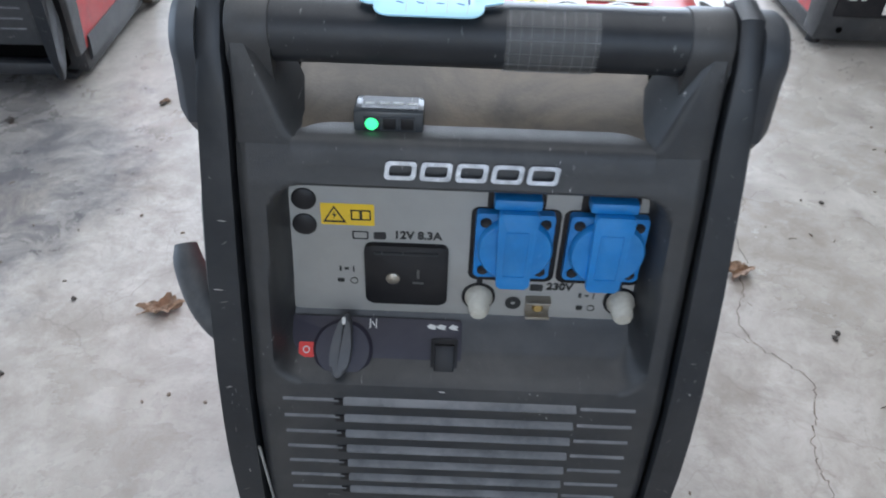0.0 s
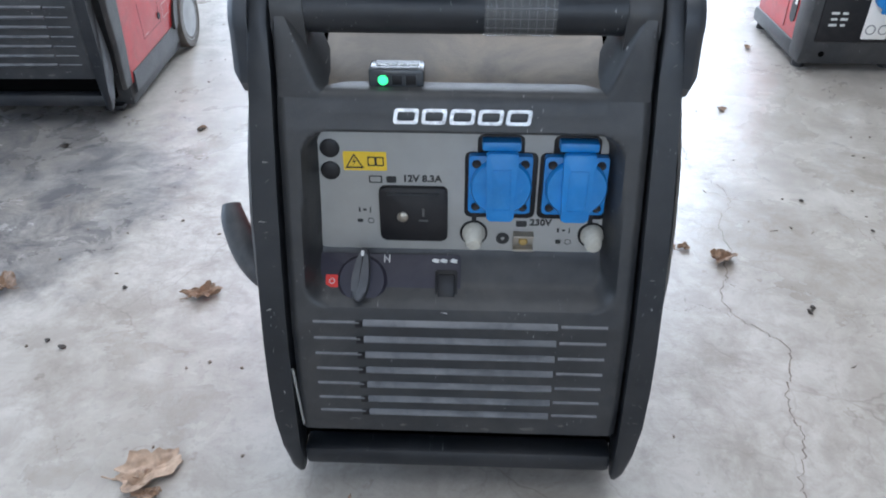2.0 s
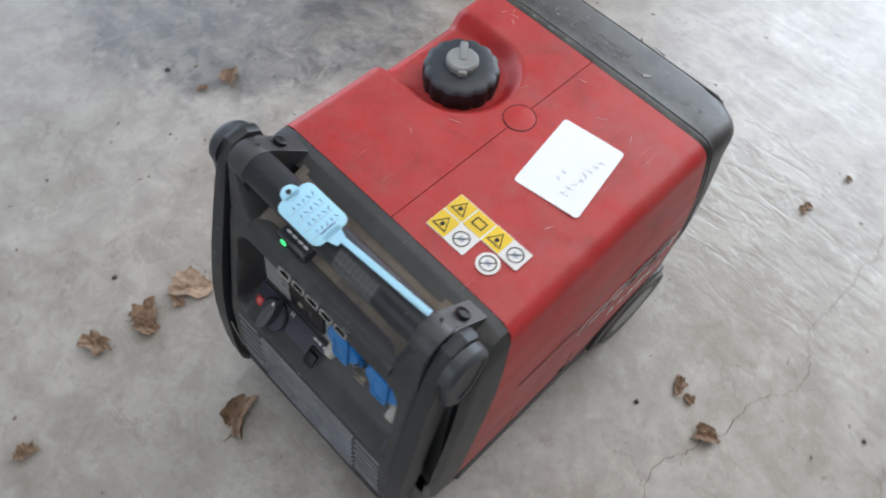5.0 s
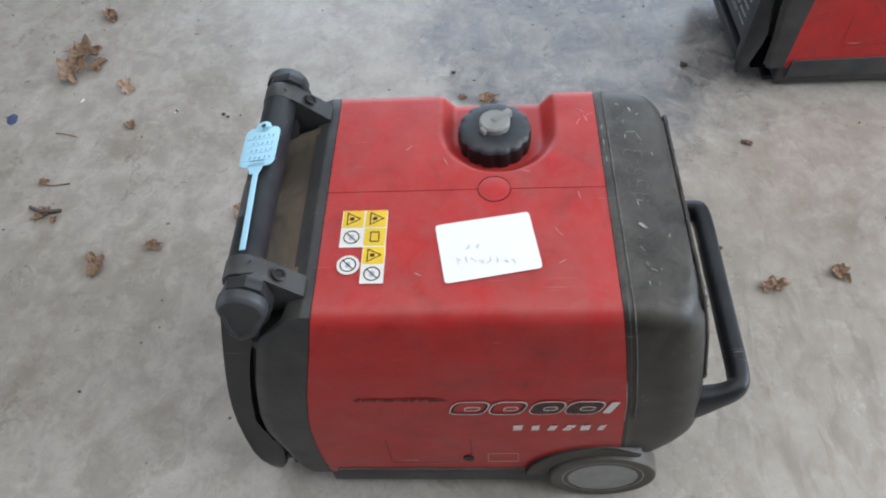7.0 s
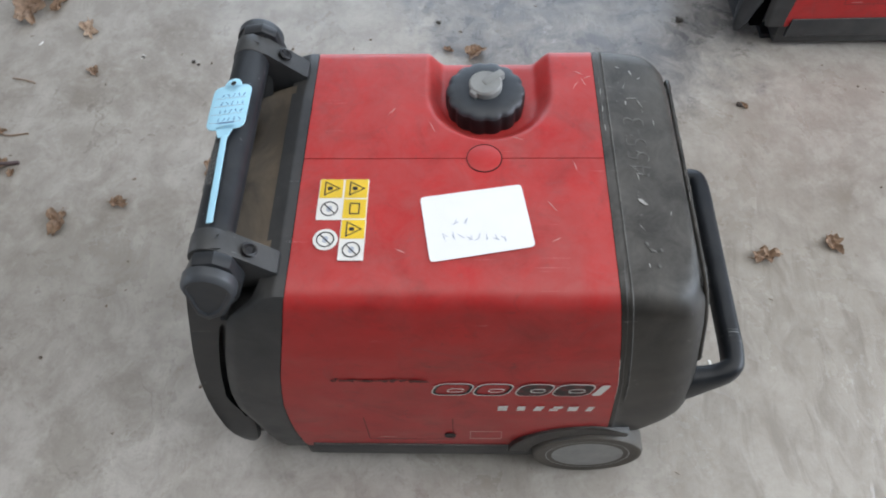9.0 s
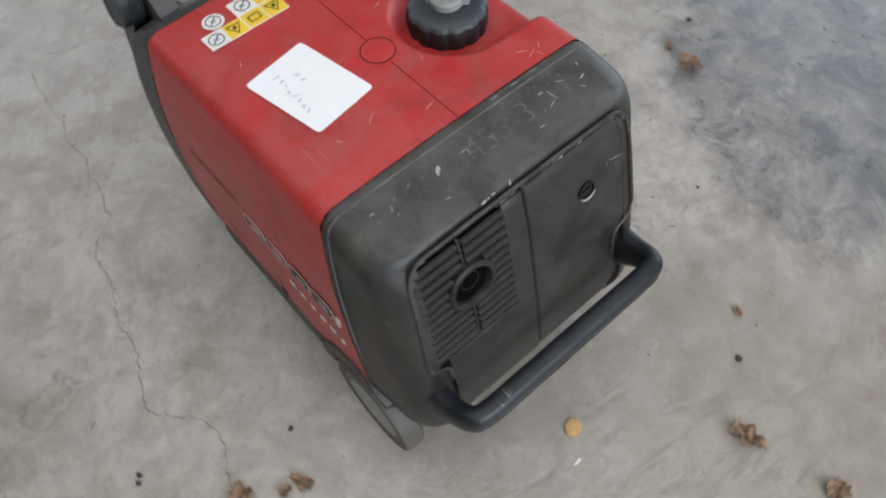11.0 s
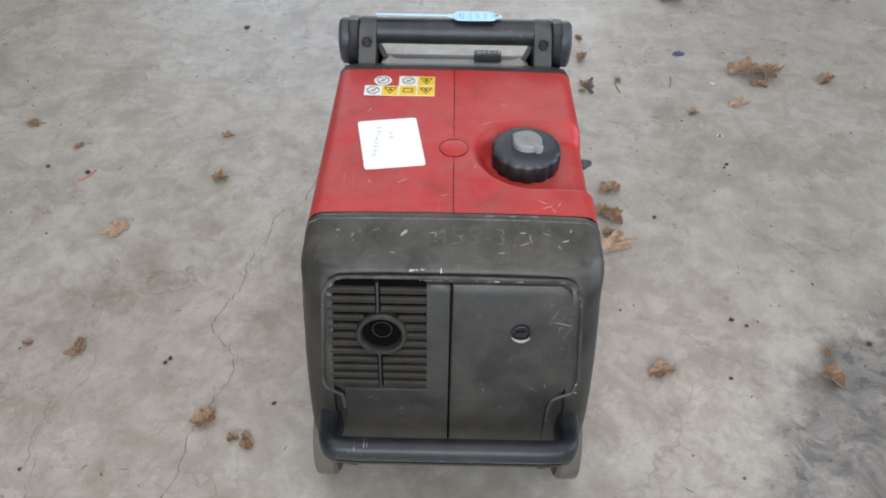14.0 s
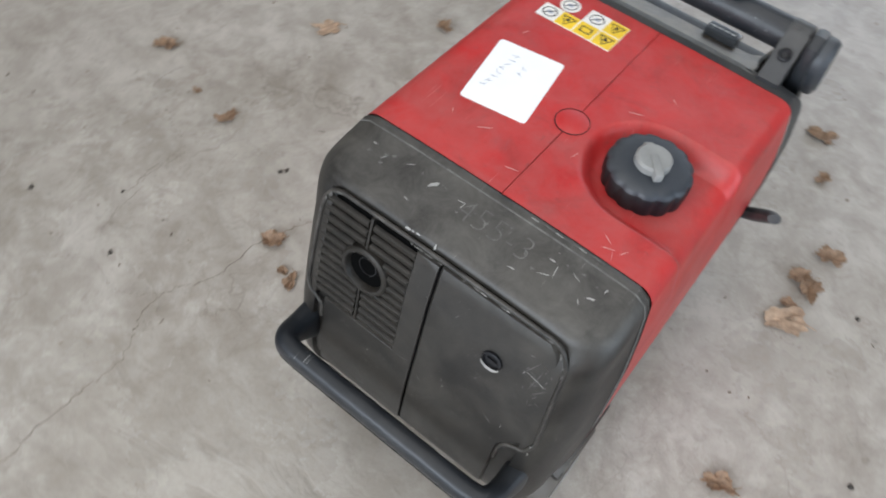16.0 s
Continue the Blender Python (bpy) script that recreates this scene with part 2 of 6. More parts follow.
def concrete_material():
    m = bpy.data.materials.new("worn_concrete")
    m.use_nodes = True
    nt = m.node_tree
    L, N = nt.links.new, nt.nodes.new
    b = nt.nodes["Principled BSDF"]
    geo = N("ShaderNodeNewGeometry")
    pos = geo.outputs["Position"]

    def nz(sc, detail=8.0, rgh=0.6, dist=0.0):
        n = N("ShaderNodeTexNoise")
        n.inputs["Scale"].default_value, n.inputs["Detail"].default_value = sc, detail
        n.inputs["Roughness"].default_value, n.inputs["Distortion"].default_value = rgh, dist
        L(pos, n.inputs["Vector"])
        return n

    def rng(src, lo, hi, a=0.0, c=1.0):
        r = N("ShaderNodeMapRange")
        for k, v in zip((1, 2, 3, 4), (lo, hi, a, c)):
            r.inputs[k].default_value = v
        L(src, r.inputs[0])
        return r.outputs[0]

    def mth(op, a, c):
        n = N("ShaderNodeMath")
        n.operation = op
        for k, v in enumerate((a, c)):
            if isinstance(v, (int, float)):
                n.inputs[k].default_value = v
            else:
                L(v, n.inputs[k])
        return n.outputs[0]

    def mix(fac, a, c):
        n = N("ShaderNodeMix")
        n.data_type = "RGBA"
        L(fac, n.inputs[0])
        for slot, v in ((6, a), (7, c)):
            if isinstance(v, tuple):
                n.inputs[slot].default_value = (*v, 1)
            else:
                L(v, n.inputs[slot])
        return n.outputs[2]

    big, mid, fine = nz(1.6, 5, 0.55, 0.2).outputs[0], nz(8, 8, 0.68, 0.15).outputs[0], nz(70, 6, 0.7).outputs[0]
    col = mix(rng(big, 0.35, 0.65), (0.362, 0.330, 0.288), (0.462, 0.426, 0.380))
    col = mix(rng(mid, 0.42, 0.66, 0, 0.8), col, (0.450, 0.415, 0.370))
    col = mix(rng(nz(4.2, 10, 0.72, 0.35).outputs[0], 0.52, 0.68, 0, 0.75), col, (0.215, 0.180, 0.145))
    col = mix(rng(nz(17, 8, 0.75, 0.25).outputs[0], 0.56, 0.70, 0, 0.5), col, (0.180, 0.152, 0.124))
    col = mix(rng(fine, 0.55, 0.78, 0, 0.55), col, (0.16, 0.148, 0.135))
    col = mix(rng(nz(13, 9, 0.72, 0.5).outputs[0], 0.40, 0.62, 0.55, 0.0), col, (0.235, 0.205, 0.172))
    col = mix(rng(nz(26, 7, 0.7, 0.3).outputs[0], 0.55, 0.72, 0.0, 0.5), col, (0.47, 0.44, 0.40))
    col = mix(rng(nz(6.3, 9, 0.75, 0.8).outputs[0], 0.62, 0.72, 0.0, 0.55), col, (0.17, 0.125, 0.090))
    # hairline crazing
    warp = N("ShaderNodeVectorMath")
    warp.operation = "ADD"
    wn_ = nz(5, 4, 0.6)
    sc = N("ShaderNodeVectorMath")
    sc.operation = "SCALE"
    sc.inputs["Scale"].default_value = 0.22
    L(wn_.outputs[1], sc.inputs[0])
    L(pos, warp.inputs[0])
    L(sc.outputs[0], warp.inputs[1])
    lines = []
    for s_, w_ in ((3.2, 0.010), (7.5, 0.016)):
        v = N("ShaderNodeTexVoronoi")
        v.feature = "DISTANCE_TO_EDGE"
        v.inputs["Scale"].default_value = s_
        L(warp.outputs[0], v.inputs["Vector"])
        lines.append(rng(v.outputs["Distance"], 0.0, w_, 1.0, 0.0))
    gate = rng(nz(2.3, 4).outputs[0], 0.45, 0.62)
    craze = mth("MULTIPLY", mth("MAXIMUM", lines[0], mth("MULTIPLY", lines[1], 0.6)), gate)
    col = mix(mth("MULTIPLY", craze, 0.45), col, (0.15, 0.125, 0.10))
    # the bluish-grey oil stain
    sep = N("ShaderNodeSeparateXYZ")
    L(pos, sep.inputs[0])
    dx = mth("DIVIDE", mth("ADD", sep.outputs[0], 1.025), 0.50)
    dy = mth("DIVIDE", mth("ADD", sep.outputs[1], -0.36), 0.46)
    d = mth("SQRT", mth("ADD", mth("MULTIPLY", dx, dx), mth("MULTIPLY", dy, dy)), 0.0)
    d = mth("ADD", d, mth("MULTIPLY", mth("ADD", nz(5.5, 8, 0.7).outputs[0], -0.5), 1.3))
    stain = mth("MULTIPLY", rng(d, 0.82, 1.02, 1.0, 0.0), rng(nz(11, 9, 0.75, 0.6).outputs[0], 0.36, 0.60, 0.20, 0.90))
    col = mix(stain, col, (0.102, 0.099, 0.103))
    # brown trodden dirt behind the machine, deepened to paint in a standing person's shade
    ex = mth("DIVIDE", mth("ADD", sep.outputs[0], 0.02), 0.62)
    ey = mth("DIVIDE", mth("ADD", sep.outputs[1], -0.60), 0.34)
    e = mth("SQRT", mth("ADD", mth("MULTIPLY", ex, ex), mth("MULTIPLY", ey, ey)), 0.0)
    e = mth("ADD", e, mth("MULTIPLY", mth("ADD", nz(6.5, 9, 0.7).outputs[0], -0.5), 1.6))
    col = mix(mth("MULTIPLY", rng(e, 0.70, 1.15, 0.50, 0.0), rng(nz(15, 7, 0.7).outputs[0], 0.34, 0.62, 0.35, 0.95)), col, (0.190, 0.155, 0.118))
    # stretches of floor rubbed smooth behind and beside the machine
    def patch(cx, cy, rx, ry):
        qx = mth("DIVIDE", mth("ADD", sep.outputs[0], -cx), rx)
        qy = mth("DIVIDE", mth("ADD", sep.outputs[1], -cy), ry)
        q = mth("SQRT", mth("ADD", mth("MULTIPLY", qx, qx), mth("MULTIPLY", qy, qy)), 0.0)
        q = mth("ADD", q, mth("MULTIPLY", mth("ADD", nz(4.5, 7, 0.7).outputs[0], -0.5), 1.2))
        return rng(q, 0.55, 1.10, 1.0, 0.0)

    rubbed, walked = patch(0.02, 0.66, 0.56, 0.30), patch(0.72, 0.48, 0.50, 0.50)
    mq = N("ShaderNodeMapping")
    mq.inputs["Rotation"].default_value, mq.inputs["Scale"].default_value = (0, 0, 0), (11, 25, 1)
    L(pos, mq.inputs[0])
    trowel = N("ShaderNodeTexNoise")
    trowel.inputs["Scale"].default_value, trowel.inputs["Detail"].default_value, trowel.inputs["Distortion"].default_value = 1.0, 5.0, 0.9
    L(mq.outputs[0], trowel.inputs["Vector"])
    hollow = mth("MULTIPLY", rng(trowel.outputs[0], 0.30, 0.54, 1.0, 0.0), rubbed)
    # pale sheen, and dirt and shade in the trowel hollows, put into the colour
    col = mix(mth("MULTIPLY", rubbed, 0.30), col, (0.500, 0.462, 0.405))
    col = mix(mth("MULTIPLY", hollow, 0.50), col, (0.185, 0.158, 0.130))
    L(col, b.inputs["Base Color"])
    rough = mth("SUBTRACT", rng(nz(3.4, 7, 0.65, 0.3).outputs[0], 0.35, 0.65, 0.22, 0.48), mth("MULTIPLY", stain, 0.12))
    L(mth("MAXIMUM", mth("SUBTRACT", rough, mth("MULTIPLY", mth("MAXIMUM", rubbed, walked), 0.10)), 0.13), b.inputs["Roughness"])
    b.inputs["Specular IOR Level"].default_value = 0.6
    mp = N("ShaderNodeMapping")
    mp.inputs["Rotation"].default_value, mp.inputs["Scale"].default_value = (0, 0, 0.55), (6, 17, 1)
    L(pos, mp.inputs[0])
    rip = N("ShaderNodeTexNoise")
    rip.inputs["Scale"].default_value, rip.inputs["Detail"].default_value, rip.inputs["Distortion"].default_value = 1.0, 6.0, 1.2
    L(mp.outputs[0], rip.inputs["Vector"])
    ripple = mth("MULTIPLY", rip.outputs[0], mth("ADD", rng(nz(1.3, 4).outputs[0], 0.40, 0.60, 0.2, 1.1), mth("MULTIPLY", rubbed, 0.10)))
    bp = N("ShaderNodeBump")
    bp.inputs["Strength"].default_value, bp.inputs["Distance"].default_value = 0.42, 0.004
    L(mth("SUBTRACT", mth("ADD", mth("MULTIPLY", fine, 0.35), mth("ADD", mth("SUBTRACT", ripple, mth("MULTIPLY", hollow, 0.55)), mth("MULTIPLY", mid, 0.5))), mth("MULTIPLY", craze, 0.12)), bp.inputs["Height"])
    L(bp.outputs[0], b.inputs["Normal"])
    return m


CONCRETE = concrete_material()
PLASTER = mat("painted_plaster", (0.26, 0.25, 0.235), 0.8, vary=0.06, scale=3, bump=0.1, bump_scale=60)


# ---- mesh helpers ----
def link(name, mesh, material, parent=None, label="", smooth=True):
    if material:
        mesh.materials.append(material)
    ob = new(name, mesh)
    if smooth:
        mesh.polygons.foreach_set("use_smooth", [True] * len(mesh.polygons))
        mesh.set_sharp_from_angle(angle=radians(38))
    if parent:
        ob.parent = parent
    if label:
        ob["label"] = label
    return ob


def part(name, bm, material, parent=None, label="", smooth=True):
    bmesh.ops.recalc_face_normals(bm, faces=bm.faces)
    mesh = bpy.data.meshes.new(name)
    bm.to_mesh(mesh)
    bm.free()
    return link(name, mesh, material, parent, label, smooth)


def grid(rows, close_u=False):
    """A sheet of quads through rows of points."""
    bm = bmesh.new()
    vs = [[bm.verts.new(p) for p in row] for row in rows]
    for a, c in zip(vs, vs[1:]):
        n = len(a)
        for k in range(n if close_u else n - 1):
            bm.faces.new((a[k], a[(k + 1) % n], c[(k + 1) % n], c[k]))
    return bm, vs


def box(x0, x1, y0, y1, z0, z1, bevel=0.002, seg=2):
    bm = bmesh.new()
    bmesh.ops.create_cube(bm, size=1)
    for v in bm.verts:
        v.co = Vector(((x0 + x1) / 2 + v.co.x * (x1 - x0), (y0 + y1) / 2 + v.co.y * (y1 - y0), (z0 + z1) / 2 + v.co.z * (z1 - z0)))
    if bevel:
        bmesh.ops.bevel(bm, geom=bm.edges[:], offset=bevel, segments=seg, affect="EDGES", profile=0.5)
    return bm


def moved(bm, m):
    bmesh.ops.transform(bm, matrix=m, verts=bm.verts)
    return bm


def cylinder(r0, r1, h, seg=32, bevel=0.0):
    """A cone or cylinder standing on the origin along z."""
    bm = bmesh.new()
    bmesh.ops.create_cone(bm, cap_ends=True, segments=seg, radius1=r0, radius2=r1, depth=h)
    for v in bm.verts:
        v.co.z += h / 2
    if bevel:
        rims = [e for e in bm.edges if abs(e.verts[0].co.z - e.verts[1].co.z) < 1e-6 and len(e.link_faces) == 2]
        bmesh.ops.bevel(bm, geom=rims, offset=bevel, segments=2, affect="EDGES", profile=0.5)
    return bm


def lathe(profile, seg=40):
    """Turned about z; profile of (r, z)."""
    rows = [[(r * math.cos(a), r * math.sin(a), z) for a in (2 * math.pi * k / seg for k in range(seg))] for r, z in profile]
    bm, vs = grid(rows, close_u=True)
    for end in (vs[0], vs[-1]):
        bm.faces.new(end)
    return bm


def sweep(points, radii, seg=14, flat=1.0, closed_ends=True):
    """A round bar along points; flat squeezes it along its second axis."""
    pts = [Vector(p) for p in points]
    rows = []
    side = None
    for k, p in enumerate(pts):
        d = (pts[min(k + 1, len(pts) - 1)] - pts[max(k - 1, 0)]).normalized()
        side = (side - d * side.dot(d)).normalized() if side else d.orthogonal().normalized()
        up = d.cross(side)
        r = radii[k] if isinstance(radii, (list, tuple)) else radii
        rows.append([p + r * (math.cos(a) * side + flat * math.sin(a) * up) for a in (2 * math.pi * j / seg for j in range(seg))])
    bm, vs = grid(rows, close_u=True)
    if closed_ends:
        bm.faces.new(vs[0])
        bm.faces.new(vs[-1])
    return bm


def smooth_path(points, n):
    """Points along a Catmull-Rom curve."""
    P = [Vector(p) for p in points]
    P = [2 * P[0] - P[1]] + P + [2 * P[-1] - P[-2]]
    out = []
    for k in range(1, len(P) - 2):
        for j in range(n):
            t = j / n
            a, b_, c, d = P[k - 1 : k + 3]
            out.append(0.5 * (2 * b_ + (c - a) * t + (2 * a - 5 * b_ + 4 * c - d) * t * t + (3 * b_ - a - 3 * c + d) * t**3))
    return out + [P[-2]]


def prism(outline, x0, x1, bevel=0.0015, shear=None):
    """An outline of (y, z) pushed from x0 to x1."""
    bm = bmesh.new()
    a = [bm.verts.new((x0, y, z)) for y, z in outline]
    c = [bm.verts.new((x1, y, z)) for y, z in outline]
    bm.faces.new(a)
    bm.faces.new(c[::-1])
    n = len(a)
    for k in range(n):
        bm.faces.new((a[k], c[k], c[(k + 1) % n], a[(k + 1) % n]))
    if bevel:
        rims = [e for e in bm.edges if abs(e.verts[0].co.x - e.verts[1].co.x) < 1e-6]
        bmesh.ops.bevel(bm, geom=rims, offset=bevel, segments=2, affect="EDGES", profile=0.5)
    if shear:
        for v in bm.verts:
            v.co.x += shear(v.co)
    return bm


def plate(outline, thick, bevel=0.0):
    """An outline of (x, y) as a plate lying on z = 0."""
    bm = bmesh.new()
    a = [bm.verts.new((x, y, 0)) for x, y in outline]
    c = [bm.verts.new((x, y, thick)) for x, y in outline]
    bm.faces.new(a[::-1])
    bm.faces.new(c)
    n = len(a)
    for k in range(n):
        bm.faces.new((a[k], a[(k + 1) % n], c[(k + 1) % n], c[k]))
    if bevel:
        rims = [e for e in bm.edges if e.verts[0].co.z > thick / 2 and e.verts[1].co.z > thick / 2]
        bmesh.ops.bevel(bm, geom=rims, offset=bevel, segments=2, affect="EDGES", profile=0.5)
    return bm


def rounded(w, h, r, n=5):
    """The outline of a rounded rectangle about the origin."""
    out = []
    for cx, cy, a0 in ((w / 2 - r, h / 2 - r, 0), (-w / 2 + r, h / 2 - r, 90), (-w / 2 + r, -h / 2 + r, 180), (w / 2 - r, -h / 2 + r, 270)):
        out += [(cx + r * math.cos(radians(a0 + 90 * k / n)), cy + r * math.sin(radians(a0 + 90 * k / n))) for k in range(n + 1)]
    return out


def disc(r, n=28):
    return [(r * math.cos(2 * math.pi * k / n), r * math.sin(2 * math.pi * k / n)) for k in range(n)]


def ring(r0, r1, thick, n=28):
    rows = [[(r * math.cos(a), r * math.sin(a), z) for a in (2 * math.pi * k / n for k in range(n))] for r, z in ((r1, 0), (r1, thick), (r0, thick), (r0, 0), (r1, 0))]
    return grid(rows, close_u=True)[0]


def frame_outline(outline, inner, thick):
    """A flat frame between two outlines of the same count."""
    rows = [[(x, y, z) for x, y in o] for o, z in ((outline, 0), (outline, thick), (inner, thick), (inner, 0), (outline, 0))]
    return grid(rows, close_u=True)[0]


def lettering(text, size, m, material, parent, label="", depth=0.0003, offset=0.0):
    cu = bpy.data.curves.new("lettering", "FONT")
    cu.body, cu.size, cu.extrude, cu.align_x, cu.align_y = text, size, depth, "CENTER", "CENTER"
    cu.resolution_u, cu.offset = 3, offset
    tmp = bpy.data.objects.new("lettering", cu)
    mesh = bpy.data.meshes.new_from_object(tmp)
    bpy.data.objects.remove(tmp)
    mesh.transform(m)
    return link("lettering", mesh, material, parent, label, smooth=False)


def interp(v, xs, ys):
    return float(np.interp(v, xs, ys))


def step(v, lo, hi):
    t = min(1.0, max(0.0, (v - lo) / (hi - lo)))
    return t * t * (3 - 2 * t)


FACING_FRONT = pose(0, 0, 0, 90, 0, 0)  # lays the plane z = 0 so that it looks to -y
FACING_BACK = pose(0, 0, 0, 90, 0, 180)
FACING_RIGHT = pose(0, 0, 0, 90, 0, 90)


def on_front(x, y, z, lean=0.0):
    return pose(x, y, z) @ pose(0, 0, 0, lean) @ FACING_FRONT


# ---- the shed: walls and ceiling are unseen, added to shape the light ----
def build_shed():
    bm, _ = grid([[(x, y, 0) for x in np.linspace(-5, 6, 12)] for y in np.linspace(-5, 6, 12)])
    floor = tagged(part("floor", bm, CONCRETE), "worn grey-beige concrete floor with cracks and stains", "floor", kind="structure")
    t = 0.2

    def wall(name, x0, x1, y0, y1, z0=0.0, z1=4.2):
        return tagged(part(name, box(x0, x1, y0, y1, z0, z1, 0), PLASTER, smooth=False), "plain unseen plaster wall added to close the shed", "wall", kind="structure")

    wall("wall_south_1", -5, -1.6, -5 - t, -5)
    wall("wall_south_2", 2.6, 6, -5 - t, -5)
    wall("wall_south_3", -1.6, 2.6, -5 - t, -5, 3.5, 4.2)
    wall("wall_east", 6, 6 + t, -5, 6)
    wall("wall_west_1", -5 - t, -5, -5, -2.2)
    wall("wall_west_2", -5 - t, -5, 2.8, 6)
    wall("wall_west_3", -5 - t, -5, -2.2, 2.8, 3.5, 4.2)
    wall("wall_north_1", -5, -2.3, 6, 6 + t)
    wall("wall_north_2", 2.1, 6, 6, 6 + t)
    wall("wall_north_3", -2.3, 2.1, 6, 6 + t, 4.05, 4.2)
    tagged(part("ceiling", box(-5, 6, -5, 6, 4.2, 4.4, 0), PLASTER, smooth=False), "plain unseen ceiling added over the shed", "ceiling", kind="structure")
    bm, _ = grid([[(x, y, -0.03) for x in (-400, -20, 20, 400)] for y in (-400, -20, 20, 400)])
    tagged(part("ground", bm, CONCRETE), "unseen grey ground added outside the gates", "ground", kind="structure")
    return floor


floor = build_shed()


# ---- the large generator ----
JOINT_F = ([0.06, 0.10, 0.20, 0.28, 0.35, 0.383, 0.478, 0.545], [-0.196, -0.200, -0.199, -0.194, -0.183, -0.177, -0.156, -0.142])
JOINT_R = ([0.06, 0.15, 0.225, 0.363, 0.475, 0.52, 0.546], [0.262, 0.258, 0.252, 0.241, 0.226, 0.219, 0.215])
FACE = ([0.09, 0.13, 0.18, 0.285, 0.40, 0.48, 0.507], [-0.299, -0.302, -0.303, -0.297, -0.276, -0.261, -0.253])
COVER_F = ([0.06, 0.075, 0.10, 0.15, 0.19, 0.254, 0.311, 0.367, 0.418, 0.479, 0.52, 0.545], [-0.216, -0.238, -0.248, -0.251, -0.254, -0.262, -0.258, -0.248, -0.237, -0.221, -0.208, -0.172])
RAIL_X = ([0.04, 0.08, 0.15, 0.22, 0.42, 0.56, 0.6], [0.186, 0.192, 0.198, 0.1975, 0.189, 0.1805, 0.179])


def half_section(n=64):
    raw = [(0.0005, 0.546), (0.05, 0.546), (0.10, 0.5455), (0.15, 0.5442)]
    raw += [(0.1705 + 0.0225 * math.sin(a), 0.5210 + 0.0225 * math.cos(a)) for a in (radians(d) for d in range(0, 85, 12))]
    raw += [(0.2000, 0.48), (0.206, 0.43), (0.2095, 0.37), (0.211, 0.31), (0.211, 0.24), (0.209, 0.17), (0.204, 0.10), (0.201, 0.075)]
    raw = np.array(raw)
    s = np.r_[0, np.cumsum(np.hypot(*np.diff(raw, axis=0).T))]
    t = np.linspace(0, s[-1], n)
    return list(zip(np.interp(t, s, raw[:, 0]), np.interp(t, s, raw[:, 1])))


def filler_dip(x, y):
    """The hollow round the fuel cap, open to the left edge."""
    d = abs(y - 0.081) if x < -0.109 else math.hypot(x + 0.109, y - 0.081)
    return 0.021 * (1 - step(d, 0.0570, 0.0820))


def build_red_body(gen):
    for side in (-1, 1):
        sec, ys = (half_section(190), np.linspace(0, 1, 150)) if side < 0 else (half_section(80), np.linspace(0, 1, 40))
        rows = []
        for v in ys:
            row = []
            for k, (x, z) in enumerate(sec):
                yf, yr = interp(z, *JOINT_F) + 0.0004, interp(z, *JOINT_R) - 0.0004
                y = yf + (yr - yf) * v
                px, pz = side * x, z
                if side < 0:
                    w = step(z, 0.44, 0.53)
                    dip = filler_dip(px, y) * w
                    pz -= dip
                row.append((px, y, pz))
            rows.append([(side * 0.0005, row[0][1], row[0][2] - 0.008)] + row)
        part("body_shell", grid(rows)[0], RED, gen, "scuffed red plastic half shell")
    # solid block, coloured as the shade inside the shell
    part("inner_core", box(-0.17, 0.17, -0.18, 0.25, 0.10, 0.5, 0), VOID, gen, "near-black block painting the shade under the seam", smooth=False)
    part("base", box(-0.198, 0.198, -0.205, 0.268, 0.022, 0.078, 0.006), BLACK, gen, "black base tray")
    for s in (-1, 1):
        rail = [(s * 0.1990, 0.044), (s * 0.2050, 0.050), (s * 0.2075, 0.092), (s * 0.2060, 0.0985), (s * 0.196, 0.1005), (s * 0.196, 0.044)]
        rows = [[(x, y, z) for x, z in rail] for y in np.linspace(-0.186, 0.150, 10)]
        bm, vs = grid(rows, close_u=True)
        bm.faces.new(vs[0])
        bm.faces.new(vs[-1])
        sill = part("side_sill", bm, BLACK, gen, "black sill below the red shell")
        part("sill_wear", box(*sorted((s * 0.2042, s * 0.2066)), -0.183, 0.112, 0.0976, 0.0988, 0.0002), SCRATCHED, sill)
    # round plug on the seam
    part("plug", moved(plate(disc(0.0205), 0.0012, 0.0003), pose(0, 0.0735, 0.5453)), RED, gen, "round red plug")
    part("plug_joint", moved(ring(0.0203, 0.0212, 0.0012), pose(0, 0.0735, 0.5456)), DARK, gen, "dark round joint")


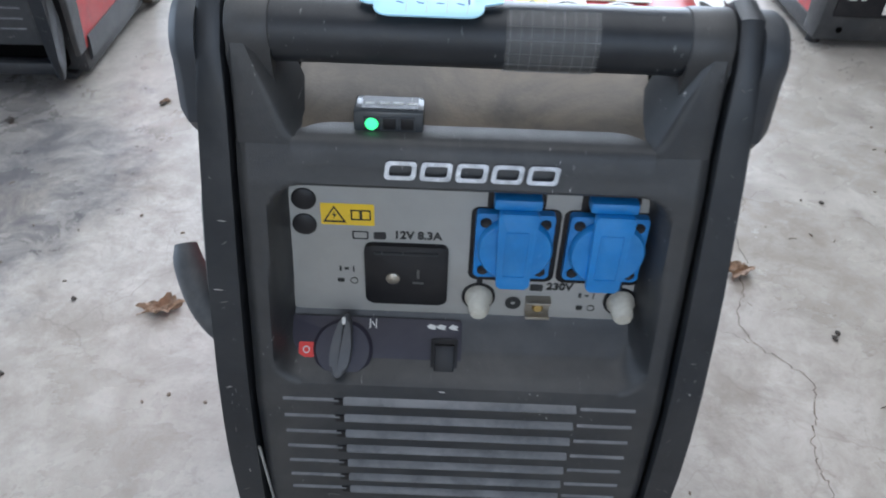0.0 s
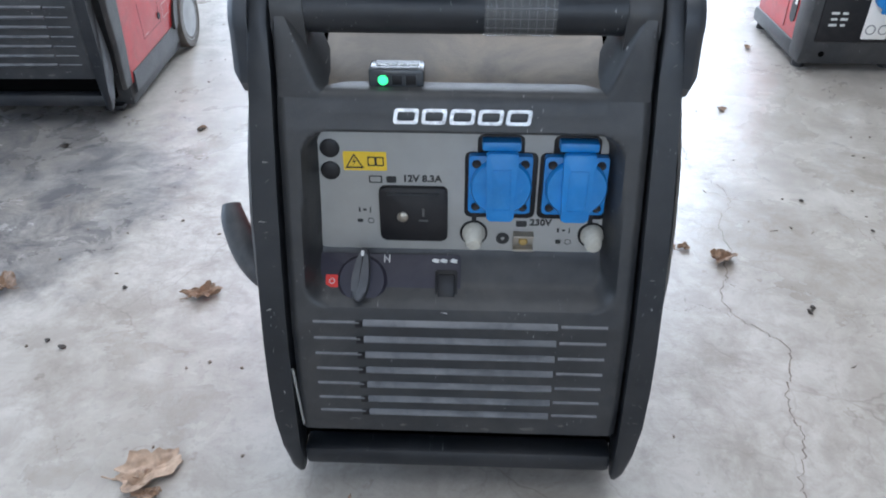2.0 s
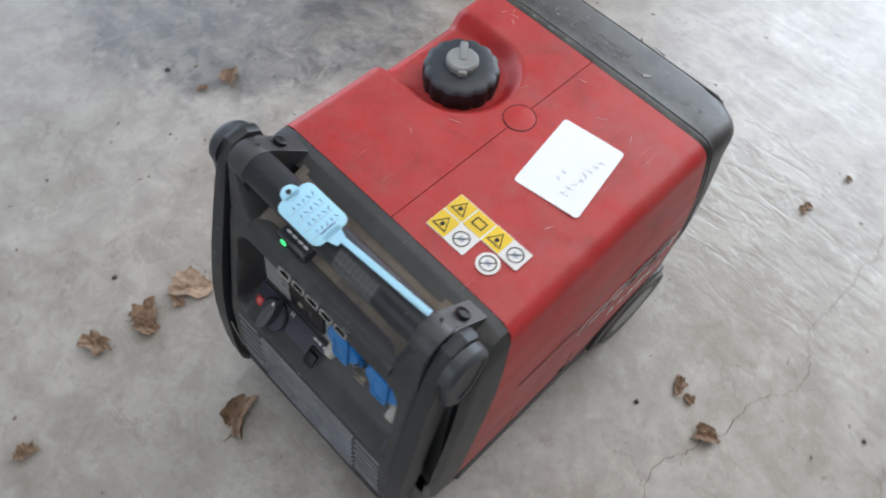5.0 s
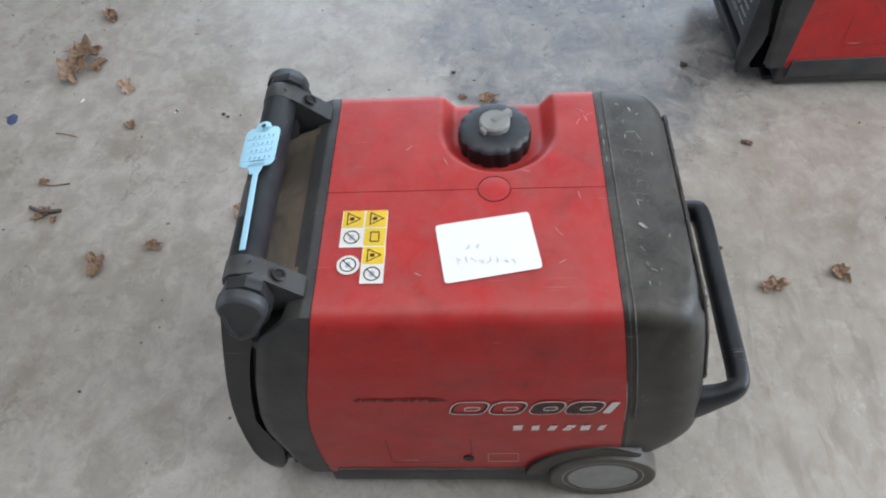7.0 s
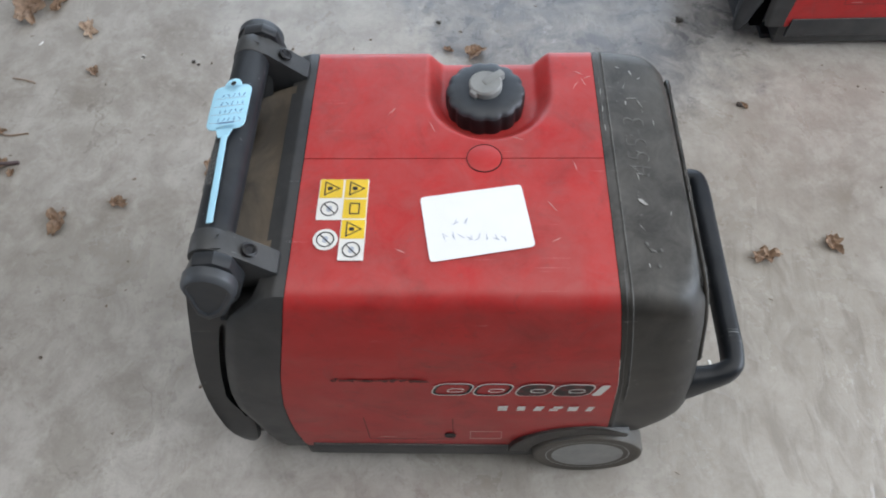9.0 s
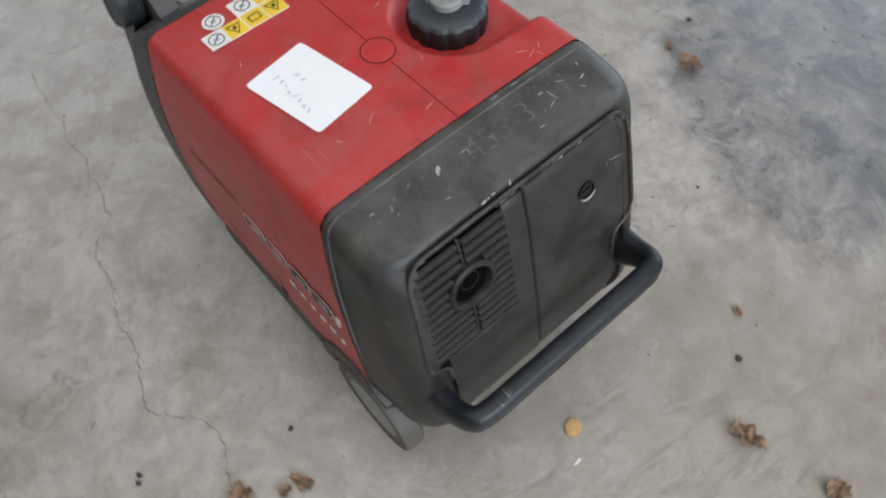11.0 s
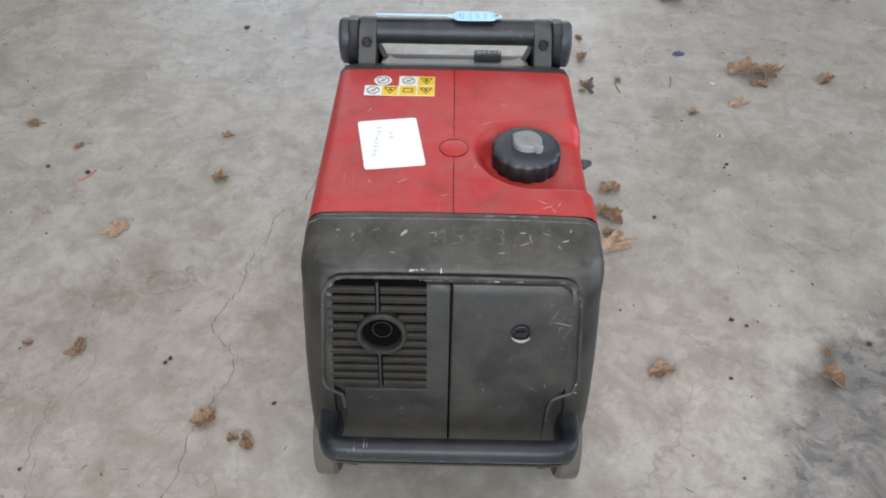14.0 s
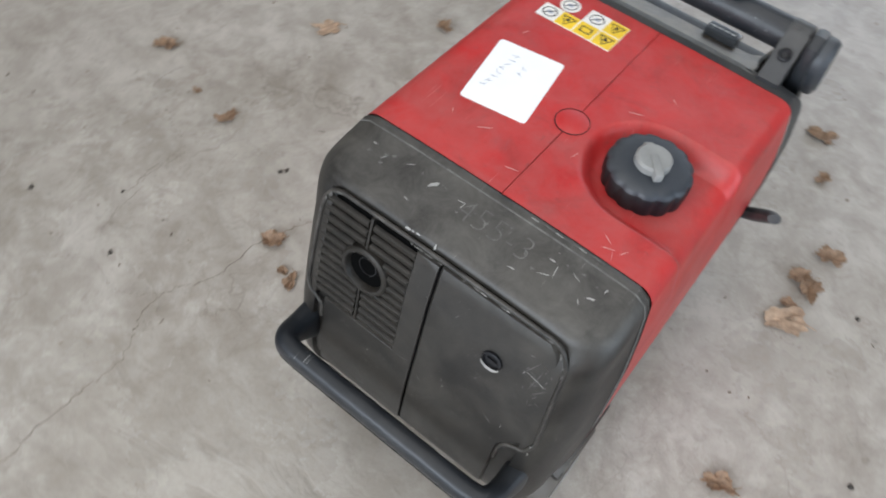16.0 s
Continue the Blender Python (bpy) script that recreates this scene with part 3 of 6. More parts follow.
def build_fuel_cap(gen):
    n = 112

    def lobed(r0, lobes, z):
        row = []
        for k in range(n):
            a = 2 * math.pi * k / n
            r = r0 - lobes * 0.0024 * (0.5 + 0.5 * math.cos(14 * a)) ** 3
            row.append((r * math.cos(a), r * math.sin(a), z))
        return row

    rows = [lobed(*q) for q in ((0.042, 0, 0.520), (0.0492, 1, 0.522), (0.0500, 1, 0.532), (0.0498, 1, 0.5475), (0.0490, 1, 0.5495))]
    bm, vs = grid(rows, close_u=True)
    bm.faces.new(vs[0])
    bm.faces.new(vs[-1])
    cap = part("fuel_cap", moved(bm, pose(-0.104, 0.076, 0)), DARK, gen, "black ribbed fuel cap")
    rows = [lobed(*q) for q in ((0.0493, 1, 0.5490), (0.0486, 1, 0.5520), (0.0455, 0.8, 0.5545), (0.0400, 0.3, 0.5562), (0.0300, 0, 0.5570), (0.0150, 0, 0.5570))]
    bm, vs = grid(rows, close_u=True)
    bm.faces.new(vs[-1])
    part("cap_top", moved(bm, pose(-0.104, 0.076, 0)), CAP_BLACK, cap, "greyed top of the cap")
    part("vent_knob", moved(lathe([(0.0205, 0), (0.0210, 0.003), (0.0208, 0.009), (0.0185, 0.0112), (0.0035, 0.0112), (0.0028, 0.0085)], 28), pose(-0.104, 0.076, 0.5560)), CAP_GREY, cap, "weathered grey vent knob")
    part("vent_lever", moved(box(-0.004, 0.0285, -0.0055, 0.0055, 0, 0.0130, 0.003), pose(-0.104, 0.076, 0.5560, 0, 0, 130)), CAP_GREY, cap, "weathered grey lever")
    part("vent_ear", moved(box(-0.0245, -0.004, -0.0075, 0.0045, 0, 0.0095, 0.003), pose(-0.104, 0.076, 0.5560, 0, 0, 130)), CAP_GREY, cap)


def build_front_cover(gen):
    sec = half_section(40)
    full = [(-x, z) for x, z in sec[::-1]] + sec
    rows = []
    for v in np.linspace(0, 1, 14):
        row = []
        for x, z in full:
            yf, yc = interp(z, *JOINT_F) - 0.0004, interp(z, *COVER_F)
            y = yf + (yc - yf) * v
            drop = 0.36 * max(0.0, yf - y - 0.012) * step(z, 0.49, 0.54)
            inset = 0.006 * step(v, 0.8, 1.0) - 0.0006
            row.append((x * (1 - inset / 0.2), y, z - drop))
        rows.append(row)
    part("front_cover", grid(rows)[0], BLACK, gen, "dusty black front cover")
    # block added so the gap behind the rails stays dark
    bm = box(-0.188, 0.188, -0.226, -0.19, 0.07, 0.49, 0.002)
    part("cover_backing", bm, BLACK, gen, "black block added to fill the gap behind the rails")
    # tray under the carrying handle
    rows = [[(x, y, 0.5065 + 0.37 * (y + 0.252) + 0.004 * step(abs(x), 0.100, 0.120)) for x in np.linspace(-0.124, 0.124, 28)] for y in np.linspace(-0.252, -0.166, 12)]
    part("handle_tray", grid(rows)[0], TRAY, gen, "dusty tray under the carrying handle")
    lip = [(-0.2600, 0.4950), (-0.2575, 0.5040), (-0.2548, 0.5092), (-0.2515, 0.5122), (-0.2470, 0.5135), (-0.2400, 0.5138), (-0.2320, 0.5135), (-0.2320, 0.4950)]
    part("tray_lip", prism(lip, -0.1230, 0.1230, 0), BLACK, gen, "rounded lip below the handle opening")


def half_width(z):
    return 0.1615 + (0.56 - z) * 0.030


def panel_face(z):
    return interp(z, *FACE)


def recess_back(z):
    return interp(z, [0.27, 0.296, 0.304, 0.336, 0.342, 0.468, 0.49], [-0.306, -0.298, -0.277, -0.2465, -0.2425, -0.2335, -0.232])


def build_control_panel(gen):
    nx, nz_ = 120, 130
    rows = []
    for z in np.linspace(0.131, 0.507, nz_):
        hw = half_width(z) - 0.002
        row = []
        for u in np.linspace(-1, 1, nx):
            x = u * hw
            y = panel_face(z)
            # signed distance to the rounded opening
            w = 0.147 + (0.40 - z) * 0.05
            qx, qz = abs(x) - (w - 0.026), abs(z - 0.391) - (0.089 - 0.026)
            d = math.hypot(max(qx, 0), max(qz, 0)) + min(max(qx, qz), 0) - 0.026
            y += (max(recess_back(z), y) - y) * step(-d, 0.0, 0.013)
            edge = step(abs(u), 0.965, 1.0) * 0.004
            y += edge + step(z, 0.500, 0.507) * 0.004 * (1 - step(abs(x), 0.092, 0.102))
            row.append((x, y, z))
        rows.append([(row[0][0], -0.235, z)] + row + [(row[-1][0], -0.235, z)])
    rows.append([(x, max(y, -0.240 if abs(x) < 0.1 else y), 0.5068) for x, y, _ in rows[-1]])
    rows.insert(0, [(x, max(-0.24, y), 0.131) for x, y, _ in rows[0]])
    face = part("control_face", grid(rows)[0], BLACK, gen, "dusty black moulded front panel")
    # louvres: three blades in each of seven rows
    for k in range(7):
        z = 0.288 - 0.0205 * k
        for x0, x1, deep in ((-0.145 - 0.0005 * k, -0.099, 0.0022), (-0.095, 0.097, 0.0055), (0.1005, 0.146 + 0.0005 * k, 0.0022)):
            y = panel_face(z)
            if deep > 0.004:
                prof = [(y + 0.001, z + 0.0025), (y - 0.0046, z + 0.0002), (y - 0.0054, z - 0.0012), (y - 0.0050, z - 0.0024), (y + 0.001, z - 0.0066)]
            else:
                prof = [(y + 0.001, z + 0.001), (y - 0.0020, z - 0.0010), (y - 0.0020, z - 0.0022), (y + 0.001, z - 0.0036)]
            part("louvre", prism(prof, x0, x1, 0.0008 if deep > 0.004 else 0), LOUVRE, face)
        part("louvre_notch", box(-0.1030, -0.0955, panel_face(z) - 0.0012, panel_face(z) + 0.002, z - 0.0075, z + 0.0005, 0), DARK, face, smooth=False)
    # rubbed patches low on the panel
    rnd = random.Random(4)
    for x, z, w, h in ((0.078, 0.140, 0.020, 0.008), (0.030, 0.137, 0.012, 0.004), (-0.060, 0.141, 0.010, 0.004), (0.112, 0.146, 0.008, 0.005), (0.095, 0.165, 0.004, 0.004), (0.126, 0.225, 0.003, 0.004), (-0.110, 0.150, 0.012, 0.003)):
        r = [rnd.uniform(0.4, 1.1) for _ in range(12)]
        o = [(w / 2 * r[k] * math.cos(k * math.pi / 6), h / 2 * r[k] * math.sin(k * math.pi / 6)) for k in range(12)]
        part("rubbed_patch", moved(plate(o, 0.0003), on_front(x, panel_face(z) - 0.0002, z)), FAINT, face)
    # thin pale strip low on the left edge of the panel
    part("pale_edge_strip", moved(box(-0.0011, 0.0011, -0.0010, 0.0010, -0.044, 0.044, 0.0003), pose(-0.1705, -0.3030, 0.182, 1.5, -1.0, 0)), SCUFF, face, "thin pale strip along the panel edge")
    # chrome badge as plain frames
    badge = None
    for k in range(5):
        x = -0.0485 + 0.0242 * k
        o = [(a + 0.12 * b_, b_) for a, b_ in rounded(0.0215, 0.0138, 0.003, 3)]
        block = part("badge" if badge is None else "badge_block", moved(frame_outline(o, [(a * 0.70, b_ * 0.56) for a, b_ in o], 0.004), on_front(x, -0.2585, 0.4945, -12)), CHROME, badge or gen, "worn chrome badge")
        badge = badge or block
    return face


def front_point(x, z, off=0.0):
    return pose(x, recess_back(z) - off, z, -3.6) @ FACING_FRONT


def build_control_fittings(gen):
    plate_ = part("instrument_plate", moved(plate(rounded(0.284, 0.126, 0.012), 0.0012, 0.0003), front_point(-0.003, 0.403, 0.001)), GREY, gen, "grey metal instrument plate")
    for x, z in ((-0.1225, 0.4495), (-0.1235, 0.4265)):
        part("rubber_plug", moved(lathe([(0.0093, 0), (0.0093, 0.002), (0.007, 0.0035), (0.0, 0.003)], 24), front_point(x, z, 0.002)), DARK, gen, "round black rubber plug")
    lab = part("warning_label", moved(plate(rounded(0.0405, 0.0195, 0.0012), 0.0004), front_point(-0.0905, 0.4365, 0.0024)), YELLOW, gen, "yellow shock warning label")
    tri_o = [(0, 0.0078), (-0.0088, -0.0072), (0.0088, -0.0072)]
    part("triangle", moved(frame_outline(tri_o, [(x * 0.76, y * 0.76 - 0.0003) for x, y in tri_o], 0.0003), front_point(-0.1005, 0.4365, 0.0030)), INK, lab)
    part("bolt_mark", moved(plate([(0.001, 0.0042), (-0.0018, -0.0003), (0.0002, -0.0003), (-0.001, -0.0042), (0.0018, 0.0007), (-0.0002, 0.0007)], 0.0003), front_point(-0.1005, 0.436, 0.0030)), INK, lab)
    for dx in (-0.0038, 0.0038):
        o = rounded(0.0076, 0.0095, 0.001)
        part("book_mark", moved(frame_outline(o, [(x * 0.72, y * 0.76) for x, y in o], 0.0003), front_point(-0.0805 + dx, 0.4365, 0.0030)), INK, lab)
    lettering("12V 8.3A", 0.0098, front_point(-0.0375, 0.4188, 0.0026), INK, plate_, offset=0.0003)
    lettering("230V", 0.0100, front_point(0.0770, 0.3735, 0.0026), INK, plate_, offset=0.0003)
    o = rounded(0.0125, 0.0075, 0.001)
    part("battery_mark", moved(frame_outline(o, [(x * 0.82, y * 0.75) for x, y in o], 0.0003), front_point(-0.0815, 0.4178, 0.0026)), INK, plate_)
    for x, z, w, h in ((-0.0665, 0.4178, 0.0095, 0.0068), (0.0585, 0.3720, 0.0105, 0.0065), (-0.0985, 0.3845, 0.0016, 0.005), (-0.0935, 0.3845, 0.0035, 0.0022), (-0.0880, 0.3845, 0.0010, 0.006),
                       (-0.0985, 0.3725, 0.0055, 0.0034), (0.0945, 0.3655, 0.0022, 0.0045), (0.1000, 0.3655, 0.003, 0.0016), (0.1055, 0.3655, 0.001, 0.006), (0.0955, 0.3525, 0.0050, 0.0046)):
        part("print_mark", moved(plate(rounded(w, h, min(w, h) * 0.2, 2), 0.0003), front_point(x, z, 0.0026)), INK, plate_)
    for x, z in ((-0.0880, 0.3725), (0.1050, 0.3525)):
        part("print_ring", moved(ring(0.0026, 0.0032, 0.0003, 18), front_point(x, z, 0.0026)), INK, plate_)
    # 12 V socket box
    dc = part("dc_socket", moved(plate(rounded(0.0655, 0.0590, 0.006), 0.006, 0.0012), front_point(-0.0460, 0.3820, 0.001)), DARK, gen, "black twelve volt socket plate")
    part("dc_ridge", moved(plate(rounded(0.050, 0.0025, 0.001), 0.0015, 0.0004), front_point(-0.0460, 0.4050, 0.0070)), RAIL_BLACK, dc)
    part("dc_pin", moved(lathe([(0.0055, 0), (0.0055, 0.0015), (0.004, 0.0025), (0.0, 0.0027)], 20), front_point(-0.0565, 0.3800, 0.0065)), STEEL, dc, "worn metal button")
    for w, h, dx, dz in ((0.0022, 0.009, 0, 0.003), (0.009, 0.0022, 0, -0.006)):
        part("dc_slot", moved(plate(rounded(w, h, 0.0005, 2), 0.0005), front_point(-0.0365 + dx, 0.3825 + dz, 0.0072)), PULL, dc)
    # two 230 V sockets with blue lids
    for cx in (0.0365, 0.1060):
        gasket = [(x, z) for x, z in rounded(0.0675, 0.069, 0.006)]
        ac = part("ac_socket", moved(plate(gasket, 0.003, 0.0008), front_point(cx, 0.4135, 0.001)), DARK, gen, "blue socket with a spring lid on a black gasket")
        part("gasket_tab", moved(plate(rounded(0.043, 0.030, 0.006), 0.003, 0.0008), front_point(cx - 0.001, 0.4505, 0.001)), DARK, ac)
        part("blue_plate", moved(plate(rounded(0.0585, 0.060, 0.003), 0.007, 0.0012), front_point(cx - 0.001, 0.4180, 0.004)), BLUE, ac, "bright blue socket plate")
        part("blue_hinge", moved(box(-0.0175, 0.0175, -0.0045, 0.0045, 0, 0.014, 0.0020), front_point(cx - 0.001, 0.4600, 0.004)), BLUE, ac, "bright blue hinge block")
        # near-black strip paints the shadow under the hinge block
        part("hinge_shadow", moved(plate(rounded(0.029, 0.0035, 0.0008, 2), 0.0006), front_point(cx - 0.001, 0.4545, 0.0112)), VOID, ac)
        part("blue_lid", moved(lathe([(0.0283, 0), (0.0283, 0.0075), (0.0268, 0.0095), (0.0, 0.0098)], 40), front_point(cx, 0.4185, 0.0085)), BLUE, ac, "round blue lid")
        tongue = part("lid_tongue", moved(plate([(a * (1 + 2.2 * b_), b_) for a, b_ in rounded(0.0275, 0.0700, 0.003)], 0.0060, 0.0018), front_point(cx, 0.4215, 0.0165)), BLUE, ac, "flat blue lid tongue")
        o = rounded(0.0175, 0.042, 0.001)
        part("tongue_rim", moved(frame_outline(o, [(x * 0.92, y * 0.965) for x, y in o], 0.0006), front_point(cx, 0.4200, 0.0226)), BLUE, tongue)
        for dx in (-0.0232, 0.0212):
            for dz in (0.0225, -0.022):
                part("socket_screw", moved(lathe([(0.0042, 0), (0.0042, 0.001), (0.003, 0.0004), (0.0, 0.0003)], 18), front_point(cx + dx, 0.4180 + dz, 0.0112)), DARK, ac)
    # breakers with milky caps
    for x, stem in ((0.0125, 0.0125), (0.1275, 0.1245)):
        br = part("breaker", moved(ring(0.0112, 0.0135, 0.0022), front_point(x, 0.3610, 0.002)), DARK, gen, "breaker button under a milky rubber cap")
        part("breaker_stem", moved(plate(rounded(0.0045, 0.020, 0.001, 2), 0.0018), front_point(stem, 0.3755, 0.002)), DARK, br)
        part("breaker_cap", moved(lathe([(0.0112, 0), (0.0112, 0.006), (0.0092, 0.009), (0.0080, 0.0175), (0.0062, 0.0205), (0.0, 0.0212)], 28), pose(x, recess_back(0.3610) - 0.002, 0.3625, 8) @ FACING_FRONT), PEARL, br, "milky rubber cap")
    earth = part("earth_terminal", moved(box(-0.0098, 0.0098, -0.0075, 0.0075, 0, 0.003, 0.0006), front_point(0.0610, 0.3545, 0.002)), STEEL, gen, "metal earth terminal with a brass screw")
    part("terminal_lip", moved(box(-0.0098, 0.0098, -0.0012, 0.0012, 0, 0.010, 0.0004), front_point(0.0610, 0.3620, 0.002)), STEEL, earth)
    part("terminal_lip", moved(box(-0.0098, 0.0098, -0.0012, 0.0012, 0, 0.010, 0.0004), front_point(0.0610, 0.3470, 0.002)), STEEL, earth)
    part("terminal_screw", moved(lathe([(0.0045, 0), (0.0045, 0.002), (0.0034, 0.0032), (0.0, 0.0034)], 20), front_point(0.0610, 0.3545, 0.005)), BRASS, earth, "brass screw")
    part("earth_mark", moved(ring(0.0018, 0.0065, 0.0003, 24), front_point(0.0410, 0.3550, 0.0026)), INK, plate_)
    # engine switch on the sloping ledge

    def ledge(x, z, off=0.0):
        y = recess_back(z)
        return pose(x, y, z, -43) @ FACING_FRONT @ pose(0, 0, off)

    deck = part("switch_plate", moved(plate(rounded(0.142, 0.058, 0.003), 0.0012, 0.0003), ledge(-0.0705, 0.3140, 0.001)), DECK, gen, "dark violet-black switch plate")
    part("stop_mark", moved(plate(rounded(0.0125, 0.0125, 0.001), 0.0006), ledge(-0.1275, 0.3145, 0.0024)), RED_KEY, deck, "red stop mark")
    part("stop_ring", moved(ring(0.0022, 0.0030, 0.0003, 18), ledge(-0.1275, 0.3145, 0.0031)), GLYPH, deck)
    knob = part("engine_switch", moved(lathe([(0.0245, 0), (0.0245, 0.003), (0.022, 0.006), (0.0, 0.007)], 36), ledge(-0.097, 0.3155, 0.002)), DECK, gen, "black rotary engine switch")
    part("grip", moved(plate([(0.0080 * math.cos(a) * (1 - 0.25 * math.sin(a)), 0.026 * math.sin(a)) for a in (2 * math.pi * k / 28 for k in range(28))], 0.016, 0.003), ledge(-0.0965, 0.3185, 0.007) @ pose(0, 0, 0, 0, 0, -6)), GRIP, knob, "raised dark grey grip")
    part("pointer", moved(plate(rounded(0.003, 0.006, 0.0014, 3), 0.0006), ledge(-0.0950, 0.3335, 0.0232)), GLYPH, knob)
    for x, w in ((-0.0755, 0.001), (-0.0705, 0.001), (-0.0730, 0.0045)):
        part("choke_mark", moved(plate(rounded(w, 0.008 if w < 0.002 else 0.001, 0.0004, 2), 0.0003), ledge(x, 0.3315, 0.0024) @ pose(0, 0, 0, 0, 0, 0 if w < 0.002 else -50)), GLYPH, deck)
    rock = part("throttle_switch", moved(plate(rounded(0.022, 0.030, 0.002), 0.003, 0.0008), ledge(-0.0135, 0.3130, 0.002)), DARK, gen, "small black rocker switch")
    part("rocker", moved(box(-0.0085, 0.0085, -0.0115, 0.0115, 0, 0.006, 0.0015), ledge(-0.0135, 0.3130, 0.003) @ pose(0, 0, 0, 10)), DARK, rock)
    for x, z in ((-0.0245, 0.3305), (-0.0165, 0.3305), (-0.0065, 0.3305), (-0.0155, 0.2985)):
        part("animal_mark", moved(plate([(-0.0042, 0.0002), (-0.001, 0.0026), (0.0042, 0.0012), (0.0028, -0.0004), (0.0036, -0.002), (-0.0012, -0.0016)], 0.0003), ledge(x, z, 0.0026)), GLYPH, deck)
    # little monitor box on the lip, with its green lamp
    led = part("monitor_box", box(-0.0815, -0.0340, -0.2425, -0.2200, 0.5105, 0.5285, 0.002), SMOKED, gen, "small dark monitor lamp box")
    part("lamp_bezel", box(-0.0745, -0.0635, -0.2432, -0.240, 0.5140, 0.5250, 0.001), RAIL_BLACK, led)
    part("green_lamp", moved(lathe([(0.0045, 0), (0.004, 0.0014), (0.0, 0.002)], 20), on_front(-0.0690, -0.2432, 0.5195)), LED, led, "glowing green lamp")
    for x in (-0.0570, -0.0450):
        part("dark_lamp", box(x - 0.0045, x + 0.0045, -0.2432, -0.240, 0.5150, 0.5240, 0.001), DARK, led)
        part("lamp_rim", moved(frame_outline([(a * 1.0, b_ * 1.0) for a, b_ in rounded(0.0105, 0.0105, 0.001, 2)], [(a * 0.82, b_ * 0.82) for a, b_ in rounded(0.0105, 0.0105, 0.001, 2)], 0.0004), on_front(x, -0.2428, 0.5195)), CAP_BLACK, led)
    part("monitor_print", box(-0.076, -0.038, -0.2385, -0.2225, 0.5285, 0.5289, 0), RAIL_BLACK, led)
    for k in range(4):
        part("monitor_mark", box(-0.074 + 0.0095 * k, -0.067 + 0.0095 * k, -0.2335, -0.2305, 0.5289, 0.5292, 0), GLYPH, led)


def build_handle_and_rails(gen):
    tube = part("carrying_handle", moved(lathe([(0.0, -0.158), (0.0215, -0.158), (0.0215, 0.158), (0.0, 0.158)][1:3], 32), pose(0, -0.2185, 0.5745, 0, 90, 0)), RAIL_BLACK, gen, "black tubular carrying handle")
    web = [(-0.2185 + 0.0228 * math.cos(a), 0.5745 + 0.0228 * math.sin(a)) for a in (radians(d) for d in range(200, 34, -11))] + [(-0.152, 0.5500), (-0.152, 0.53), (-0.20, 0.515), (-0.236, 0.510)]
    for s in (-1, 1):
        xs = sorted((s * 0.1320, s * 0.1600))
        post = part("handle_post", prism(web, *xs, 0.002), BLACK, gen)
        part("post_bolt", moved(lathe([(0.0085, 0), (0.0085, 0.003), (0.006, 0.004), (0.004, 0.002), (0, 0.002)], 20), pose(s * 0.1465, -0.1785, 0.5735, -36)), DARK, post, "black bolt head")
        rows = []
        for z in np.linspace(0.5066, 0.5965, 28):
            y = interp(z, [0.507, 0.530, 0.558, 0.578, 0.589, 0.5965], [-0.253, -0.2495, -0.2450, -0.2400, -0.2325, -0.2185])
            out, inn = half_width(z) - 0.002, interp(z, [0.507, 0.575, 0.5965], [0.1215, 0.1480, 0.1510]) - 0.012 * (1 - step(z, 0.503, 0.516))
            back = step(z, 0.545, 0.585)
            row = [(out, y + 0.02), (out, y + 0.004), (out - 0.002, y + 0.001)]
            row += [(out + (inn - out) * t, y) for t in (0.2, 0.5, 0.8, 0.95)]
            row += [(inn, y + 0.0008), (inn - 0.0020, y + 0.0025), (inn - 0.0070, y + 0.013), (inn - 0.0095, y + 0.024 - 0.010 * back), (inn - 0.0100, y + 0.050 - 0.036 * back)]
            rows.append([(s * px, py, z) for px, py in row])
        part("handle_column", grid(rows)[0], BLACK, gen, "moulded column carrying the handle")
        shear = lambda c, s=s: s * ((0.56 - c.z) * 0.030 if abs(c.x) < 0.171 else interp(c.z, *RAIL_X) - 0.1805)
        rail = [(-0.205, 0.5995), (-0.228, 0.5960), (-0.2435, 0.5700), (-0.2524, 0.530), (-0.2618, 0.493), (-0.2711, 0.454), (-0.2812, 0.412), (-0.2910, 0.366), (-0.2999, 0.316), (-0.3062, 0.261), (-0.3090, 0.212), (-0.3110, 0.155),
                (-0.3105, 0.108), (-0.3085, 0.072), (-0.3010, 0.052), (-0.2890, 0.052), (-0.2760, 0.080), (-0.2665, 0.140), (-0.2600, 0.172), (-0.2640, 0.200), (-0.2740, 0.220), (-0.2790, 0.240), (-0.2777, 0.270), (-0.2671, 0.332), (-0.2565, 0.381),
                (-0.2452, 0.426), (-0.2330, 0.467), (-0.2200, 0.500), (-0.1950, 0.528), (-0.1830, 0.558), (-0.1890, 0.589)]
        r = part("front_rail", prism(rail, *sorted((s * 0.1622, s * 0.1805)), 0.005, shear), RAIL_BLACK, gen, "smooth black side rail")
        cap_o = [(-0.2160 + 0.0290 * math.cos(a), 0.5660 + 0.0290 * math.sin(a)) for a in (radians(d) for d in range(-20, 201, 10))] + [(-0.2430, 0.515), (-0.2330, 0.503), (-0.2120, 0.514)]
        mid = (sum(p[0] for p in cap_o) / len(cap_o), sum(p[1] for p in cap_o) / len(cap_o))

        def cap_ring(x, k):
            ring_ = [Vector((s * x, mid[0] + (a - mid[0]) * k, mid[1] + (b_ - mid[1]) * k)) for a, b_ in cap_o]
            return [v + Vector((shear(v), 0, 0)) for v in ring_]

